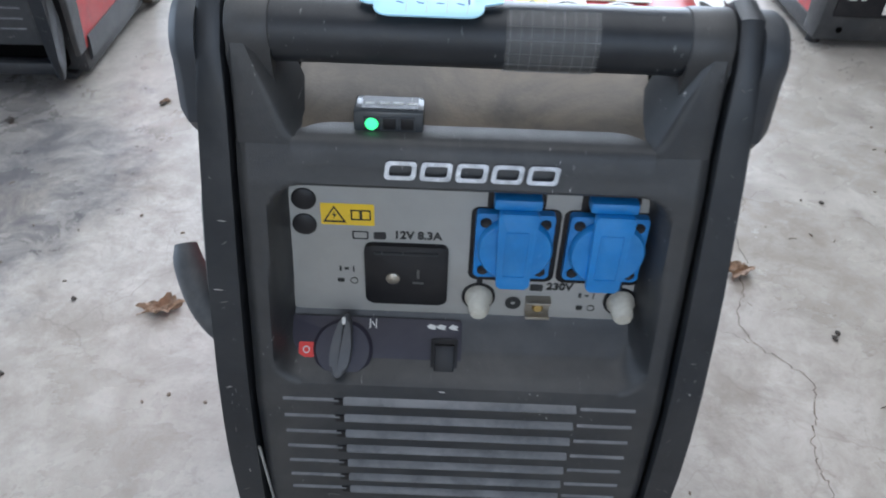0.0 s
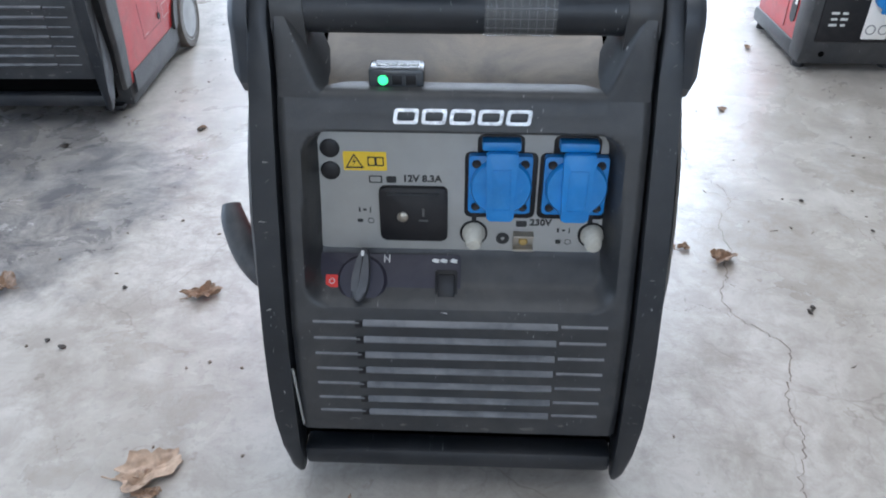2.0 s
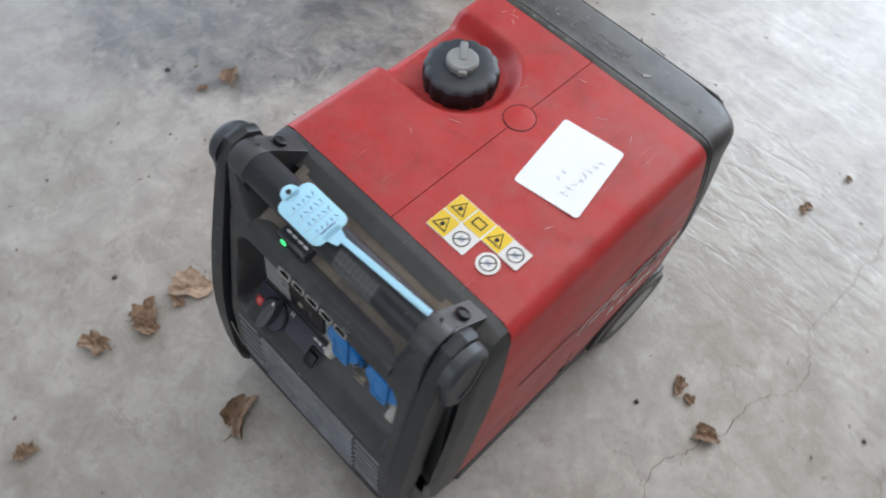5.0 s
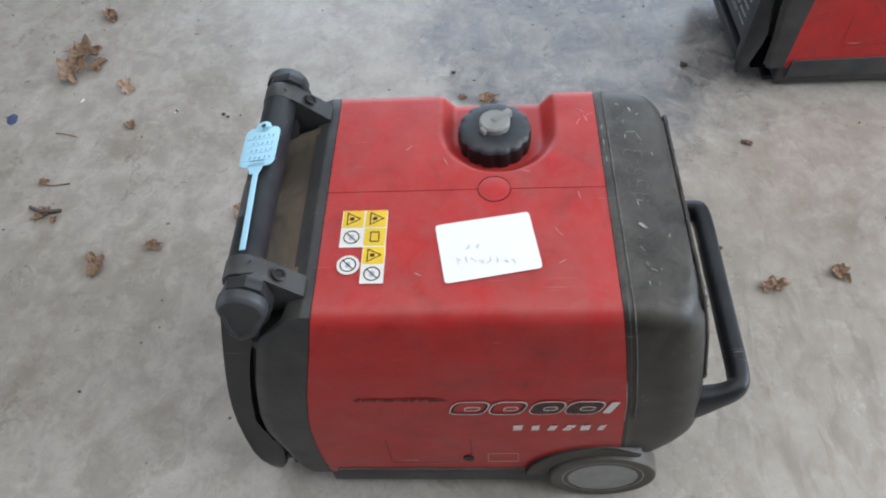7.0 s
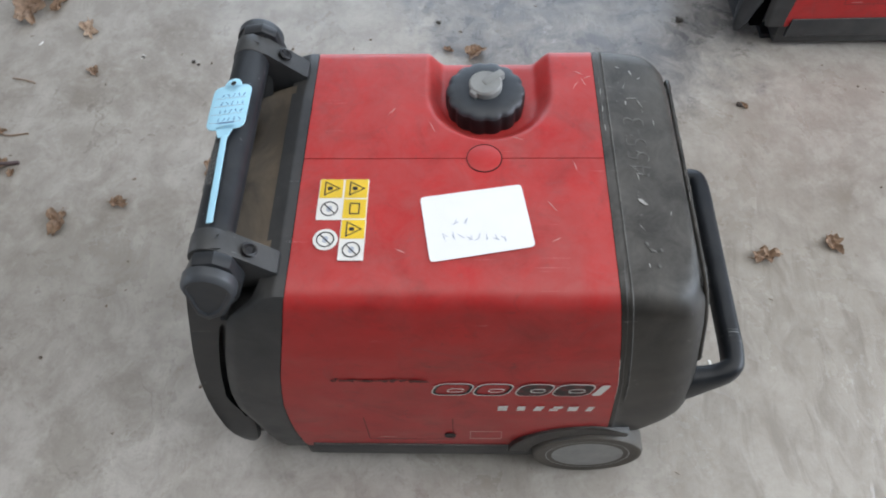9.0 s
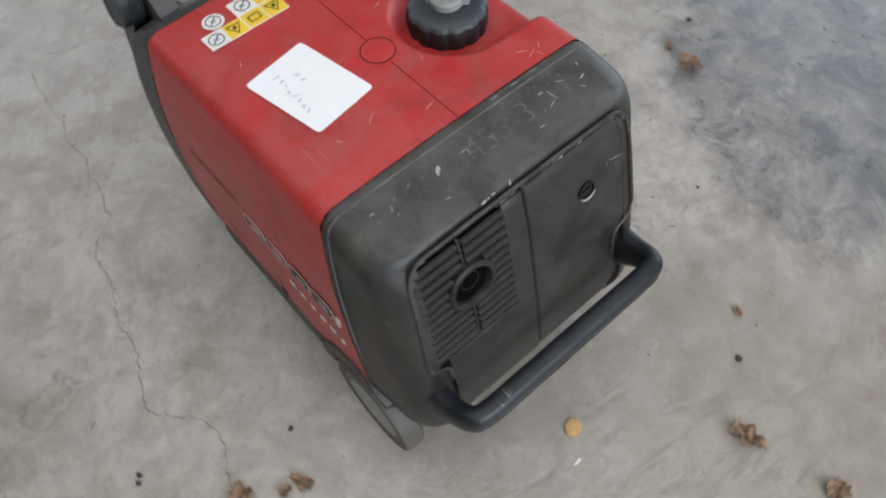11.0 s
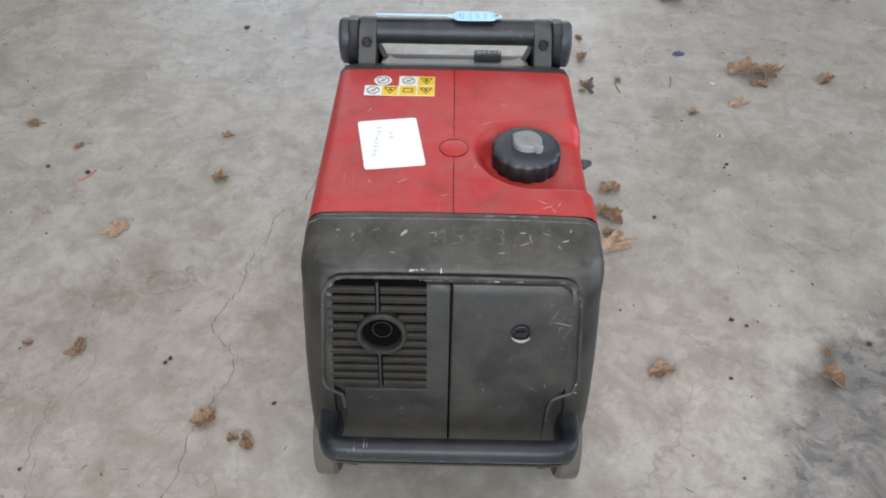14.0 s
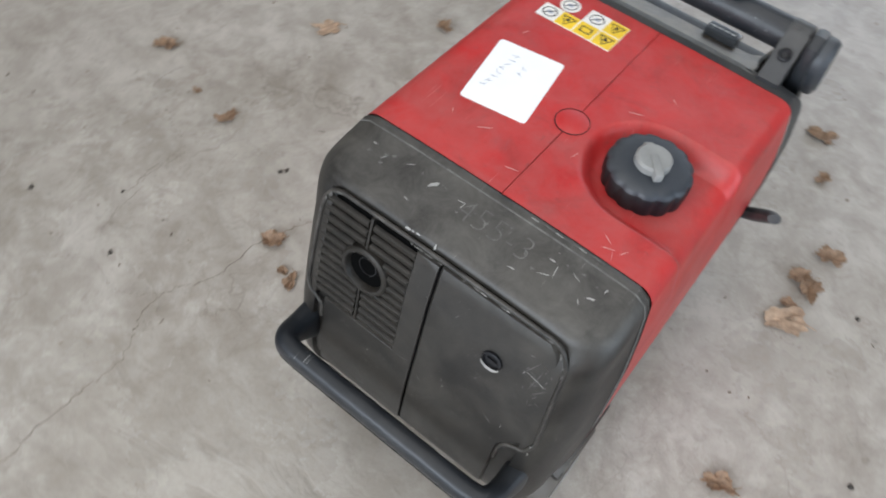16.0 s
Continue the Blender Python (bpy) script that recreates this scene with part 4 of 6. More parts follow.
        bm, vs = grid([cap_ring(0.1790, 1.0), cap_ring(0.1895, 1.0), cap_ring(0.1910, 0.98), cap_ring(0.1950, 0.87), cap_ring(0.1960, 0.83), cap_ring(0.1960, 0.73), cap_ring(0.1942, 0.69)], close_u=True)
        bm.faces.new(vs[0])
        bm.faces.new(vs[-1])
        part("rail_cap", bm, CAP_BLACK, r, "slim slate-black end cap with a sunken face")
    RAIL_Z, RAIL_Y = [0.07, 0.155, 0.212, 0.261, 0.316, 0.366, 0.412, 0.454, 0.53, 0.57], [-0.3085, -0.311, -0.309, -0.3062, -0.2999, -0.291, -0.2812, -0.2711, -0.2524, -0.2435]
    rnd = random.Random(31)
    for k in range(26):
        s = (-1, 1)[k % 2]
        z = rnd.uniform(0.10, 0.56)
        y = interp(z, RAIL_Z, RAIL_Y)
        lo, hi = half_width(z) + 0.007, interp(z, *RAIL_X) - 0.006
        x, l = s * rnd.uniform(lo, hi), rnd.uniform(0.002, 0.008)
        tilt = math.degrees(math.atan2(interp(z + 0.01, RAIL_Z, RAIL_Y) - y, 0.01))
        part("rail_scratch", moved(plate([(-l / 2, 0), (-l / 6, 0.0005), (l / 3, 0.0004), (l / 2, 0), (l / 5, -0.0004)], 0.0003), on_front(x, y - 0.0002, z, -tilt) @ pose(0, 0, 0, 0, 0, rnd.uniform(0, 180))), SCUFF if k % 6 == 0 else FAINT, gen)
    part("front_crossbar", box(-0.176, 0.176, -0.2990, -0.270, 0.062, 0.090, 0.006), RAIL_BLACK, gen, "black cross bar below the panel")
    # near-black box paints the shade in the gap below the panel
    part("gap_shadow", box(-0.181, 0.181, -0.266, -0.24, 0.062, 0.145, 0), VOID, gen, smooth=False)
    # tape with glass threads round the tube
    arc = [radians(d) for d in np.linspace(20, 225, 16)]
    rows = [[(x, -0.2185 - 0.0222 * math.sin(a), 0.5745 + 0.0222 * math.cos(a)) for a in arc] for x in (0.0165, 0.0755)]
    tape = part("tape", grid(rows)[0], TAPE, gen, "clear adhesive tape with glass threads")
    for k in range(9):
        x = 0.019 + 0.0067 * k
        part("thread", sweep([(x, -0.2185 - 0.0224 * math.sin(a), 0.5745 + 0.0224 * math.cos(a)) for a in arc], 0.00022, 4), THREAD, tape)
    for k in range(6):
        a = radians(50 + 22 * k)
        part("thread", sweep([(x, -0.2185 - 0.0224 * math.sin(a), 0.5745 + 0.0224 * math.cos(a)) for x in (0.0165, 0.0755)], 0.00022, 4), THREAD, tape)


def rear_face(z):
    return interp(z, [0.06, 0.12, 0.17, 0.20, 0.215, 0.26, 0.31, 0.344, 0.455, 0.52, 0.55], [0.296, 0.330, 0.350, 0.3585, 0.360, 0.355, 0.348, 0.342, 0.3225, 0.3065, 0.299])


def build_rear_cover(gen):
    sec = half_section(46)
    full = [(-x, z) for x, z in sec[::-1]] + sec
    zc = 0.30
    rows = []

    def ring_row(y_frac=1.0, ang=0.0, lip=0.0, more=0.0):
        row = []
        for x, z in full:
            top = step(z, 0.400, 0.540)
            ry = 0.062 + (0.010 + 0.028 * step(abs(x), 0.12, 0.172) - 0.062) * top
            turn = 1 - math.cos(ang)
            px = x * (1 - (0.043 * turn + more) / 0.205)
            pz = zc + (z - zc) * (1 - (0.007 * turn + more) / 0.245)
            px *= 1 - (0.026 * (1 - step(z, 0.07, 0.27)) + 0.034 * (1 - step(z, 0.46, 0.53))) * y_frac
            yr, yb = interp(z, *JOINT_R) + 0.0004, rear_face(min(pz, 0.53)) + 0.009 - 0.004 * step(z, 0.5, 0.54)
            y = (yr + (yb - ry - yr) * y_frac if ang == 0 else yb - ry + ry * math.sin(ang)) - lip
            pz -= 0.14 * max(0.0, y - 0.235) * step(z, 0.5, 0.54)
            row.append((px, y, pz))
        return row

    for v in (0.0, 0.04, 0.10, 0.12, 0.3, 0.6, 1.0):
        row = ring_row(v)
        if v == 0.0:
            row = [(x * 0.998, y, z - 0.0005) for x, y, z in row]
        if v == 0.10:
            row = [(x * 1.004, y, z + 0.0008) for x, y, z in row]
        rows.append(row)
    for d in range(12, 91, 13):
        rows.append(ring_row(ang=radians(d)))
    rows.append(ring_row(ang=radians(90), more=0.003))
    rows.append(ring_row(ang=radians(90), more=0.005, lip=0.012))
    cover = part("rear_cover", grid(rows)[0], REAR_BLACK, gen, "scratched dusty black rear cover")
    # the surface inside the rim, up to the door
    rows = [[(x, rear_face(z) + 0.002, z) for x in np.linspace(-1, 1, 30) * interp(z, [0.08, 0.20, 0.30, 0.45, 0.52], [0.140, 0.158, 0.168, 0.166, 0.158])] for z in np.linspace(0.095, 0.518, 40)]
    part("rear_wall", grid(rows)[0], REAR_BLACK, cover, "flat black rear wall")
    # raised bead round the door opening
    bead = [(-0.1364, 0.290), (-0.1364, 0.316), (-0.142, 0.331), (-0.166, 0.343), (-0.1725, 0.366), (-0.161, 0.505), (-0.146, 0.525), (0, 0.5265), (0.146, 0.525), (0.161, 0.505), (0.171, 0.362), (0.168, 0.345), (0.146, 0.331), (0.1452, 0.312), (0.1448, 0.288)]
    soft = []
    for k, (x, z) in enumerate(bead):
        if k in (0, len(bead) - 1):
            soft.append((x, z))
            continue
        p, a, c = (Vector(bead[j]) for j in (k, k - 1, k + 1))
        r_ = 0.012 if p.y > 0.4 else 0.005
        ra, rc = min(r_, (a - p).length * 0.45), min(r_, (c - p).length * 0.45)
        p0, p1 = p + (a - p).normalized() * ra, p + (c - p).normalized() * rc
        soft += [tuple(p0 * (1 - t) ** 2 + p * 2 * t * (1 - t) + p1 * t * t) for t in (0, 0.25, 0.5, 0.75, 1)]
    pts = []
    for (xa, za), (xb, zb) in zip(soft, soft[1:]):
        m_ = 1 + int(math.hypot(xb - xa, zb - za) / 0.02)
        pts += [(xa + (xb - xa) * t, rear_face(za + (zb - za) * t) + 0.0085, za + (zb - za) * t) for t in np.linspace(0, 1, m_ + 1)[:-1]]
    part("bead", sweep(pts, 0.0027, 10), BEAD, cover, "scuffed raised bead")

    def lean(x, z, off):
        return pose(x, rear_face(z) + off, z, math.degrees(math.atan2(rear_face(z - 0.02) - rear_face(z + 0.02), 0.04))) @ FACING_BACK

    def curved(x0, x1, z0, z1, off, deep=0.010, soft=0.002):
        rows = []
        for z in [z0, z0 + soft] + list(np.linspace(z0 + 0.012, z1 - 0.012, 20)) + [z1 - soft, z1]:
            y = rear_face(z) + off - soft * (z in (z0, z1))
            rows.append([(x0, y - deep, z), (x0, y - soft, z), (x0 + soft, y, z), (x1 - soft, y, z), (x1, y - soft, z), (x1, y - deep, z)])
        for k in (0, -1):
            cap = [(x, y - deep, z) for x, y, z in rows[k]]
            rows.insert(0, cap) if k == 0 else rows.append(cap)
        return grid(rows)[0]

    # service door
    rows = []
    for z in np.linspace(0.205, 0.5150, 48):
        left = interp(z, [0.205, 0.312, 0.322, 0.346, 0.356, 0.498, 0.508, 0.5145, 0.515], [-0.134, -0.134, -0.136, -0.156, -0.1615, -0.1535, -0.148, -0.139, -0.138])
        y = rear_face(z) + 0.0085 - 0.002 * step(z, 0.5125, 0.515) - 0.002 * (1 - step(z, 0.205, 0.208))
        rows.append([(left, y - 0.010, z), (left, y - 0.002, z), (left + 0.002, y, z)] + [(left + 0.002 + (-0.002 - left - 0.002) * t, y, z) for t in np.linspace(0.1, 1, 12)] + [(0.0, y - 0.002, z), (0.0, y - 0.010, z)])
    for k, z in ((0, 0.205), (-1, 0.515)):
        edge = [(x, y - 0.008, z) for x, y, _ in rows[k]]
        rows.insert(0, edge) if k == 0 else rows.append(edge)
    bm, _ = grid(rows)
    door = part("service_door", bm, REAR_BLACK, gen, "flat black service door with a round lock")
    part("lock", moved(lathe([(0.0125, 0), (0.0125, 0.003), (0.0105, 0.0036), (0.0098, 0.0008), (0.0, 0.0004)], 28), lean(-0.0895, 0.4475, 0.0085)), DARK, door, "round black lock")
    # pale crescent along the lower rim of the lock
    crescent = [(0.0128 * math.cos(a), 0.0128 * math.sin(a)) for a in (radians(d) for d in range(200, 341, 10))] + [(0.0118 * math.cos(a), -0.0015 + 0.0070 * math.sin(a)) for a in (radians(d) for d in range(340, 199, -10))]
    part("lock_rim", moved(plate(crescent, 0.0006), lean(-0.0895, 0.4470, 0.0122)), SCUFF, door, "pale crescent on the lower rim")
    part("lock_slot", moved(plate(rounded(0.013, 0.0035, 0.001, 2), 0.002), lean(-0.0895, 0.4475, 0.0090)), DARK, door)
    # exhaust grille
    # near-black sheet paints the shade behind the slats
    gr = part("exhaust_grille", curved(0.030, 0.157, 0.343, 0.5185, 0.0030, 0.006, 0.001), VOID, gen, "black slatted exhaust grille")
    for k in range(13):
        z = 0.5190 - 0.0138 * k
        wid = 0.0635 + 0.004 * (0.52 - z) / 0.17
        for x0, x1 in ((0.0935 - 0.0615, 0.0905), (0.0965, 0.0935 + wid - 0.001)):
            if k == 0:
                continue
            # the collar of the exhaust interrupts the slats
            cut = math.sqrt(max(0.0, 0.0325**2 - (z - 0.440) ** 2))
            x0, x1 = (x0, min(x1, 0.0895 - cut)) if x0 < 0.09 else (max(x0, 0.0895 + cut), x1)
            y = rear_face(z) + 0.0050
            prof = [(y - 0.001, z + 0.0050), (y + 0.0030, z + 0.0046), (y + 0.0045, z + 0.0036), (y + 0.0040, z - 0.0040), (y + 0.0025, z - 0.0048), (y - 0.001, z - 0.0048)]
            part("slat", prism(prof, x0, x1, 0), SLAT, gr)
    for z0, z1 in ((0.345, 0.408), (0.472, 0.517)):
        part("grille_rib", curved(0.0918, 0.0952, z0, z1, 0.0088, 0.006, 0.0004), SLAT, gr)
    part("grille_side", curved(0.0025, 0.0318, 0.3430, 0.5155, 0.0085, 0.010, 0.0003), REAR_BLACK, gr)
    part("lower_plate", curved(0.0025, 0.1425, 0.2045, 0.3430, 0.0085, 0.010, 0.0003), REAR_BLACK, gr, "plain black plate below the grille")
    part("exhaust_ring", moved(lathe([(0.0340, -0.0045), (0.0335, 0.004), (0.0310, 0.0062), (0.0275, 0.0062), (0.0255, 0.0035), (0.0246, -0.0042)], 36), lean(0.0895, 0.4400, 0.0065)), SLAT, gr, "round collar of the exhaust")
    # near-black disc paints the dark of the exhaust opening
    part("exhaust_hole", moved(plate(disc(0.0258), 0.0006), lean(0.0895, 0.4400, 0.0036)), VOID, gr)
    part("exhaust_pipe", moved(ring(0.0118, 0.0128, 0.0010), lean(0.0890, 0.4440, 0.0043)), DARK, gr)
    # fixed lifting handle
    path = smooth_path([(0.168, 0.318, 0.258), (0.167, 0.370, 0.283), (0.161, 0.404, 0.2980), (0.142, 0.4140, 0.3005), (0.07, 0.415, 0.3005), (0.0, 0.415, 0.3005), (-0.07, 0.415, 0.3005), (-0.143, 0.4140, 0.3005), (-0.161, 0.404, 0.2980), (-0.167, 0.370, 0.283), (-0.168, 0.318, 0.258)], 6)
    n = len(path)
    rows, spine = [], []
    for k, p in enumerate(path):
        d = (path[min(k + 1, n - 1)] - path[max(k - 1, 0)]).normalized()
        out = d.cross(Vector((0, 0, 1))).normalized()
        up = out.cross(d)
        root = step(abs(k / (n - 1) - 0.5), 0.34, 0.5)
        a_, b_ = 0.0140 + 0.005 * root, 0.0205 + 0.020 * root
        p = p + Vector((0, 0, -0.008))
        spine.append((p, out, up, a_))
        rows.append([p + out * a_ * math.copysign(abs(math.cos(q)) ** 0.7, math.cos(q)) + up * b_ * math.copysign(abs(math.sin(q)) ** 0.7, math.sin(q)) for q in (2 * math.pi * j / 20 for j in range(20))])
    part("lifting_handle", grid(rows, close_u=True)[0], RAIL_BLACK, gen, "black U-shaped lifting handle")
    for s in (-1, 1):
        part("handle_root", box(*sorted((s * 0.150, s * 0.179)), 0.30, 0.352, 0.215, 0.302, 0.010), REAR_BLACK, gen)
    for name, drop, r_, stuff in (("handle_ridge", -0.0010, 0.0009, SCRATCHED), ("handle_seam", -0.0042, 0.0012, VOID)):
        line = [p + out * (a_ - 0.0004) + up * drop for p, out, up, a_ in spine if abs(p.x) < 0.150]
        part(name, sweep(line, r_, 6), stuff, gen)
    for x, l, z in ((0.06, 0.016, 0.2960), (-0.03, 0.022, 0.2975), (-0.09, 0.012, 0.2950), (0.10, 0.010, 0.2985), (0.01, 0.008, 0.2940)):
        part("handle_wear", moved(plate([(-l / 2, 0), (-l / 6, 0.0005), (l / 3, 0.0003), (l / 2, 0), (l / 5, -0.0004)], 0.0004), pose(x, 0.4290, z, 6) @ FACING_BACK @ pose(0, 0, 0, 0, 0, 150 * x)), FAINT, gen)
    part("door_gap", curved(0.0, 0.0026, 0.206, 0.514, 0.0066, 0.004, 0.0004), VOID, gen)
    # scuffs and the scratched mark on the top edge
    top = lambda x, y: pose(x, y, 0.5462 - 0.155 * max(0.0, y - 0.238), 0, 0, 180) @ pose(0, 0, 0, 8)
    rnd = random.Random(5)
    for k in range(8):
        x, y = 0.145 - 0.030 * k + rnd.uniform(-0.006, 0.006), 0.258 + rnd.uniform(-0.010, 0.008)
        size = rnd.uniform(0.5, 1.2)
        o = [(size * rnd.uniform(0.5, 1.3) * 0.0032 * math.cos(a), size * rnd.uniform(0.4, 1.2) * 0.0016 * math.sin(a)) for a in (2 * math.pi * j / 9 for j in range(9))]
        part("scuff", moved(plate(o, 0.0003), top(x, y) @ pose(0, 0, 0.0002, 0, 0, rnd.uniform(0, 180))), FAINT, cover)
    for x, y, l, w, a in ((0.0625, 0.2534, 0.014, 0.0052, 55), (0.0265, 0.2520, 0.009, 0.0012, 10), (0.022, 0.2550, 0.009, 0.0010, 80), (-0.0885, 0.2500, 0.008, 0.0022, 5), (-0.0980, 0.2590, 0.016, 0.0012, 100), (-0.0900, 0.2680, 0.014, 0.0011, 25), (-0.118, 0.251, 0.012, 0.0008, 160), (0.128, 0.259, 0.007, 0.0010, 60), (0.098, 0.248, 0.010, 0.0007, 35), (-0.142, 0.262, 0.010, 0.0022, 20), (-0.150, 0.246, 0.006, 0.0018, 80), (-0.134, 0.272, 0.007, 0.0012, 130), (0.147, 0.250, 0.006, 0.0016, 15), (-0.060, 0.282, 0.009, 0.0014, 5), (0.075, 0.284, 0.007, 0.0012, 170)):
        part("scratch", moved(plate([(-l / 2, 0), (-l / 6, w / 2), (l / 3, w / 3), (l / 2, 0), (l / 4, -w / 2)], 0.0003), top(x, y) @ pose(0, 0, 0.0002, 0, 0, a)), SCUFF, cover)
    # pale worn front lip and cross scratches on the door
    for k in range(9):
        x = -0.050 - 0.0095 * k + rnd.uniform(-0.003, 0.003)
        part("lip_wear", moved(box(-0.0045, 0.0045, -0.0006, 0.0006, 0, 0.0003, 0), pose(x, 0.2195 + rnd.uniform(-0.0004, 0.0012), 0.5464, 0, 0, rnd.uniform(-5, 5))), SCUFF if k % 3 == 0 else FAINT, cover, smooth=False)
    for k, (x, z, l, a) in enumerate(((-0.131, 0.474, 0.030, 66), (-0.140, 0.460, 0.038, 80), (-0.149, 0.448, 0.024, 58), (-0.141, 0.462, 0.026, -14), (-0.110, 0.350, 0.014, -30), (-0.035, 0.470, 0.010, 60), (0.072, 0.226, 0.014, -8), (0.070, 0.2235, 0.010, 5))):
        part("scratch", moved(plate([(-l / 2, 0), (-l / 6, 0.0006), (l / 3, 0.0004), (l / 2, 0), (l / 5, -0.0004)], 0.0003), lean(x, z, 0.0087) @ pose(0, 0, 0, 0, 0, a)), SCUFF if k == 3 else FAINT, cover)
    for k in range(26):
        if k < 12:
            x, z = -0.153 + rnd.uniform(0, 0.028), rnd.uniform(0.42, 0.505)
        elif k < 19:
            x, z = rnd.uniform(-0.15, 0.0), rnd.uniform(0.22, 0.50)
        else:
            x, z = rnd.uniform(0.03, 0.14), rnd.uniform(0.215, 0.33)
        l, w = rnd.uniform(0.003, 0.010), rnd.uniform(0.0004, 0.0016)
        o = [(-l / 2, 0), (-l / 6, w * rnd.uniform(0.2, 0.8)), (l / 3, w / 3), (l / 2, 0), (l / 5, -w * rnd.uniform(0.2, 0.6))]
        part("scratch", moved(plate(o, 0.0003), lean(x, z, 0.0087) @ pose(0, 0, 0, 0, 0, rnd.uniform(0, 180))), SCUFF if k % 9 == 0 else FAINT, cover)
    for k in range(12):
        x, y = rnd.uniform(-0.15, 0.15), rnd.uniform(0.238, 0.285)
        l = rnd.uniform(0.003, 0.007)
        r = [rnd.uniform(0.3, 1.1) for _ in range(9)]
        o = [(l / 2 * r[j] * math.cos(j * 0.698), l / 3 * r[j] * math.sin(j * 0.698)) for j in range(9)]
        part("scuff", moved(plate(o, 0.0003), top(x, y) @ pose(0, 0, 0.0002, 0, 0, rnd.uniform(0, 180))), FAINT, cover)
    for x, z, w, h in ((0.050, 0.5350, 0.008, 0.006), (0.044, 0.5357, 0.005, 0.003), (0.037, 0.5365, 0.006, 0.002), (0.0142, 0.5350, 0.003, 0.010)):
        r = [rnd.uniform(0.55, 1.1) for _ in range(12)]
        o = [(w / 2 * r[j] * math.cos(j * math.pi / 6), h / 2 * r[j] * math.sin(j * math.pi / 6)) for j in range(12)]
        part("scuff", moved(plate(o, 0.0003), pose(x, rear_face(z) + 0.0075, z, 18) @ FACING_BACK), SCUFF, cover)
    for k in range(26):
        x, z = bead[4 + k % 7] if k < 12 else (rnd.uniform(-0.14, 0.14), 0.5245)
        x, z = x + rnd.uniform(-0.008, 0.008) * (k >= 12), z + rnd.uniform(-0.02, 0.0) * (k < 12)
        if k < 12:
            x = math.copysign(interp(z, [0.322, 0.50, 0.523], [0.172, 0.161, 0.146]), x)
        part("bead_wear", moved(plate(disc(0.0016, 8), 0.0006), pose(x, rear_face(z) + 0.0113, z) @ FACING_BACK @ Matrix.Diagonal((rnd.uniform(0.8, 3), rnd.uniform(0.5, 0.9), 1, 1) if k >= 12 else (0.7, rnd.uniform(0.8, 3), 1, 1))), SCUFF if k % 7 == 0 else FAINT, cover)
    # thin ridge behind the joint
    ridge = [(x, interp(z, *JOINT_R) + 0.0125, z) for x, z in full if z > 0.30]
    ridge = [(x * 1.0005, y, z + 0.0002) for x, y, z in ridge]
    part("ridge", sweep(ridge, 0.0010, 6), FAINT, cover)
    lettering("455-3", 0.041, top(-0.022, 0.258) @ pose(0, 0, 0.0002), FAINT, cover, "faint scratched mark", depth=0.0001, offset=-0.0011)
    return cover


def build_red_wear(gen):
    for x, y, l, a in ((-0.125, 0.200, 0.016, 20), (-0.140, 0.195, 0.012, 60), (-0.132, 0.206, 0.010, 110), (-0.118, 0.190, 0.014, 150), (0.070, 0.150, 0.018, 35), (0.115, 0.152, 0.010, 120), (-0.030, 0.115, 0.014, 75), (-0.050, 0.010, 0.020, 25), (-0.075, -0.040, 0.014, 140), (0.130, -0.020, 0.012, 65), (0.012, 0.180, 0.016, 15)):
        part("scratch", moved(plate([(-l / 2, 0), (-l / 6, 0.0005), (l / 3, 0.0003), (l / 2, 0), (l / 5, -0.0003)], 0.0003), pose(x, y, 0.5462 if abs(x) < 0.1 else 0.5460 - 0.0002, 0, 0, a)), FRAY, gen)


def build_wheels(gen):
    for s in (-1, 1):
        m = pose(s * 0.180, 0.240, 0.0850, 0, s * 90, 0)
        w = part("wheel", moved(lathe([(0.055, 0.0), (0.078, 0.0), (0.0845, 0.006), (0.0845, 0.030), (0.0820, 0.0355), (0.0780, 0.0365), (0.0745, 0.0350)], 48), m), WHEEL_GREY, gen, "dusty grey plastic wheel")
        part("hub", moved(lathe([(0.0750, 0.002), (0.0745, 0.0310), (0.064, 0.0352), (0.060, 0.0345), (0.030, 0.0375), (0.010, 0.0380)], 40), m), HUB_GREY, w, "smooth dusty hub disc")
        part("hub_groove", moved(ring(0.0615, 0.0628, 0.0006, 40), m @ pose(0, 0, 0.0342)), DARK, w)
        arch = [(0.0935 * math.cos(a), 0.0935 * math.sin(a)) for a in (radians(d) for d in range(60, 178, 6))]
        outer = [((0.106 + 0.017 * step(a, 1.0, 1.7)) * math.cos(a), (0.106 + 0.016 * step(a, 1.0, 1.7)) * math.sin(a)) for a in (radians(d) for d in range(177, 59, -6))]
        prof = [(0.240 + y, 0.0850 + z) for y, z in arch + outer]
        part("wheel_arch", prism(prof, *sorted((s * 0.165, s * 0.2135)), 0.003), REAR_BLACK, gen, "black wheel arch")
        part("front_foot", box(*sorted((s * 0.130, s * 0.175)), -0.225, -0.185, 0.0165, 0.03, 0.003), DARK, gen, "black rubber foot")


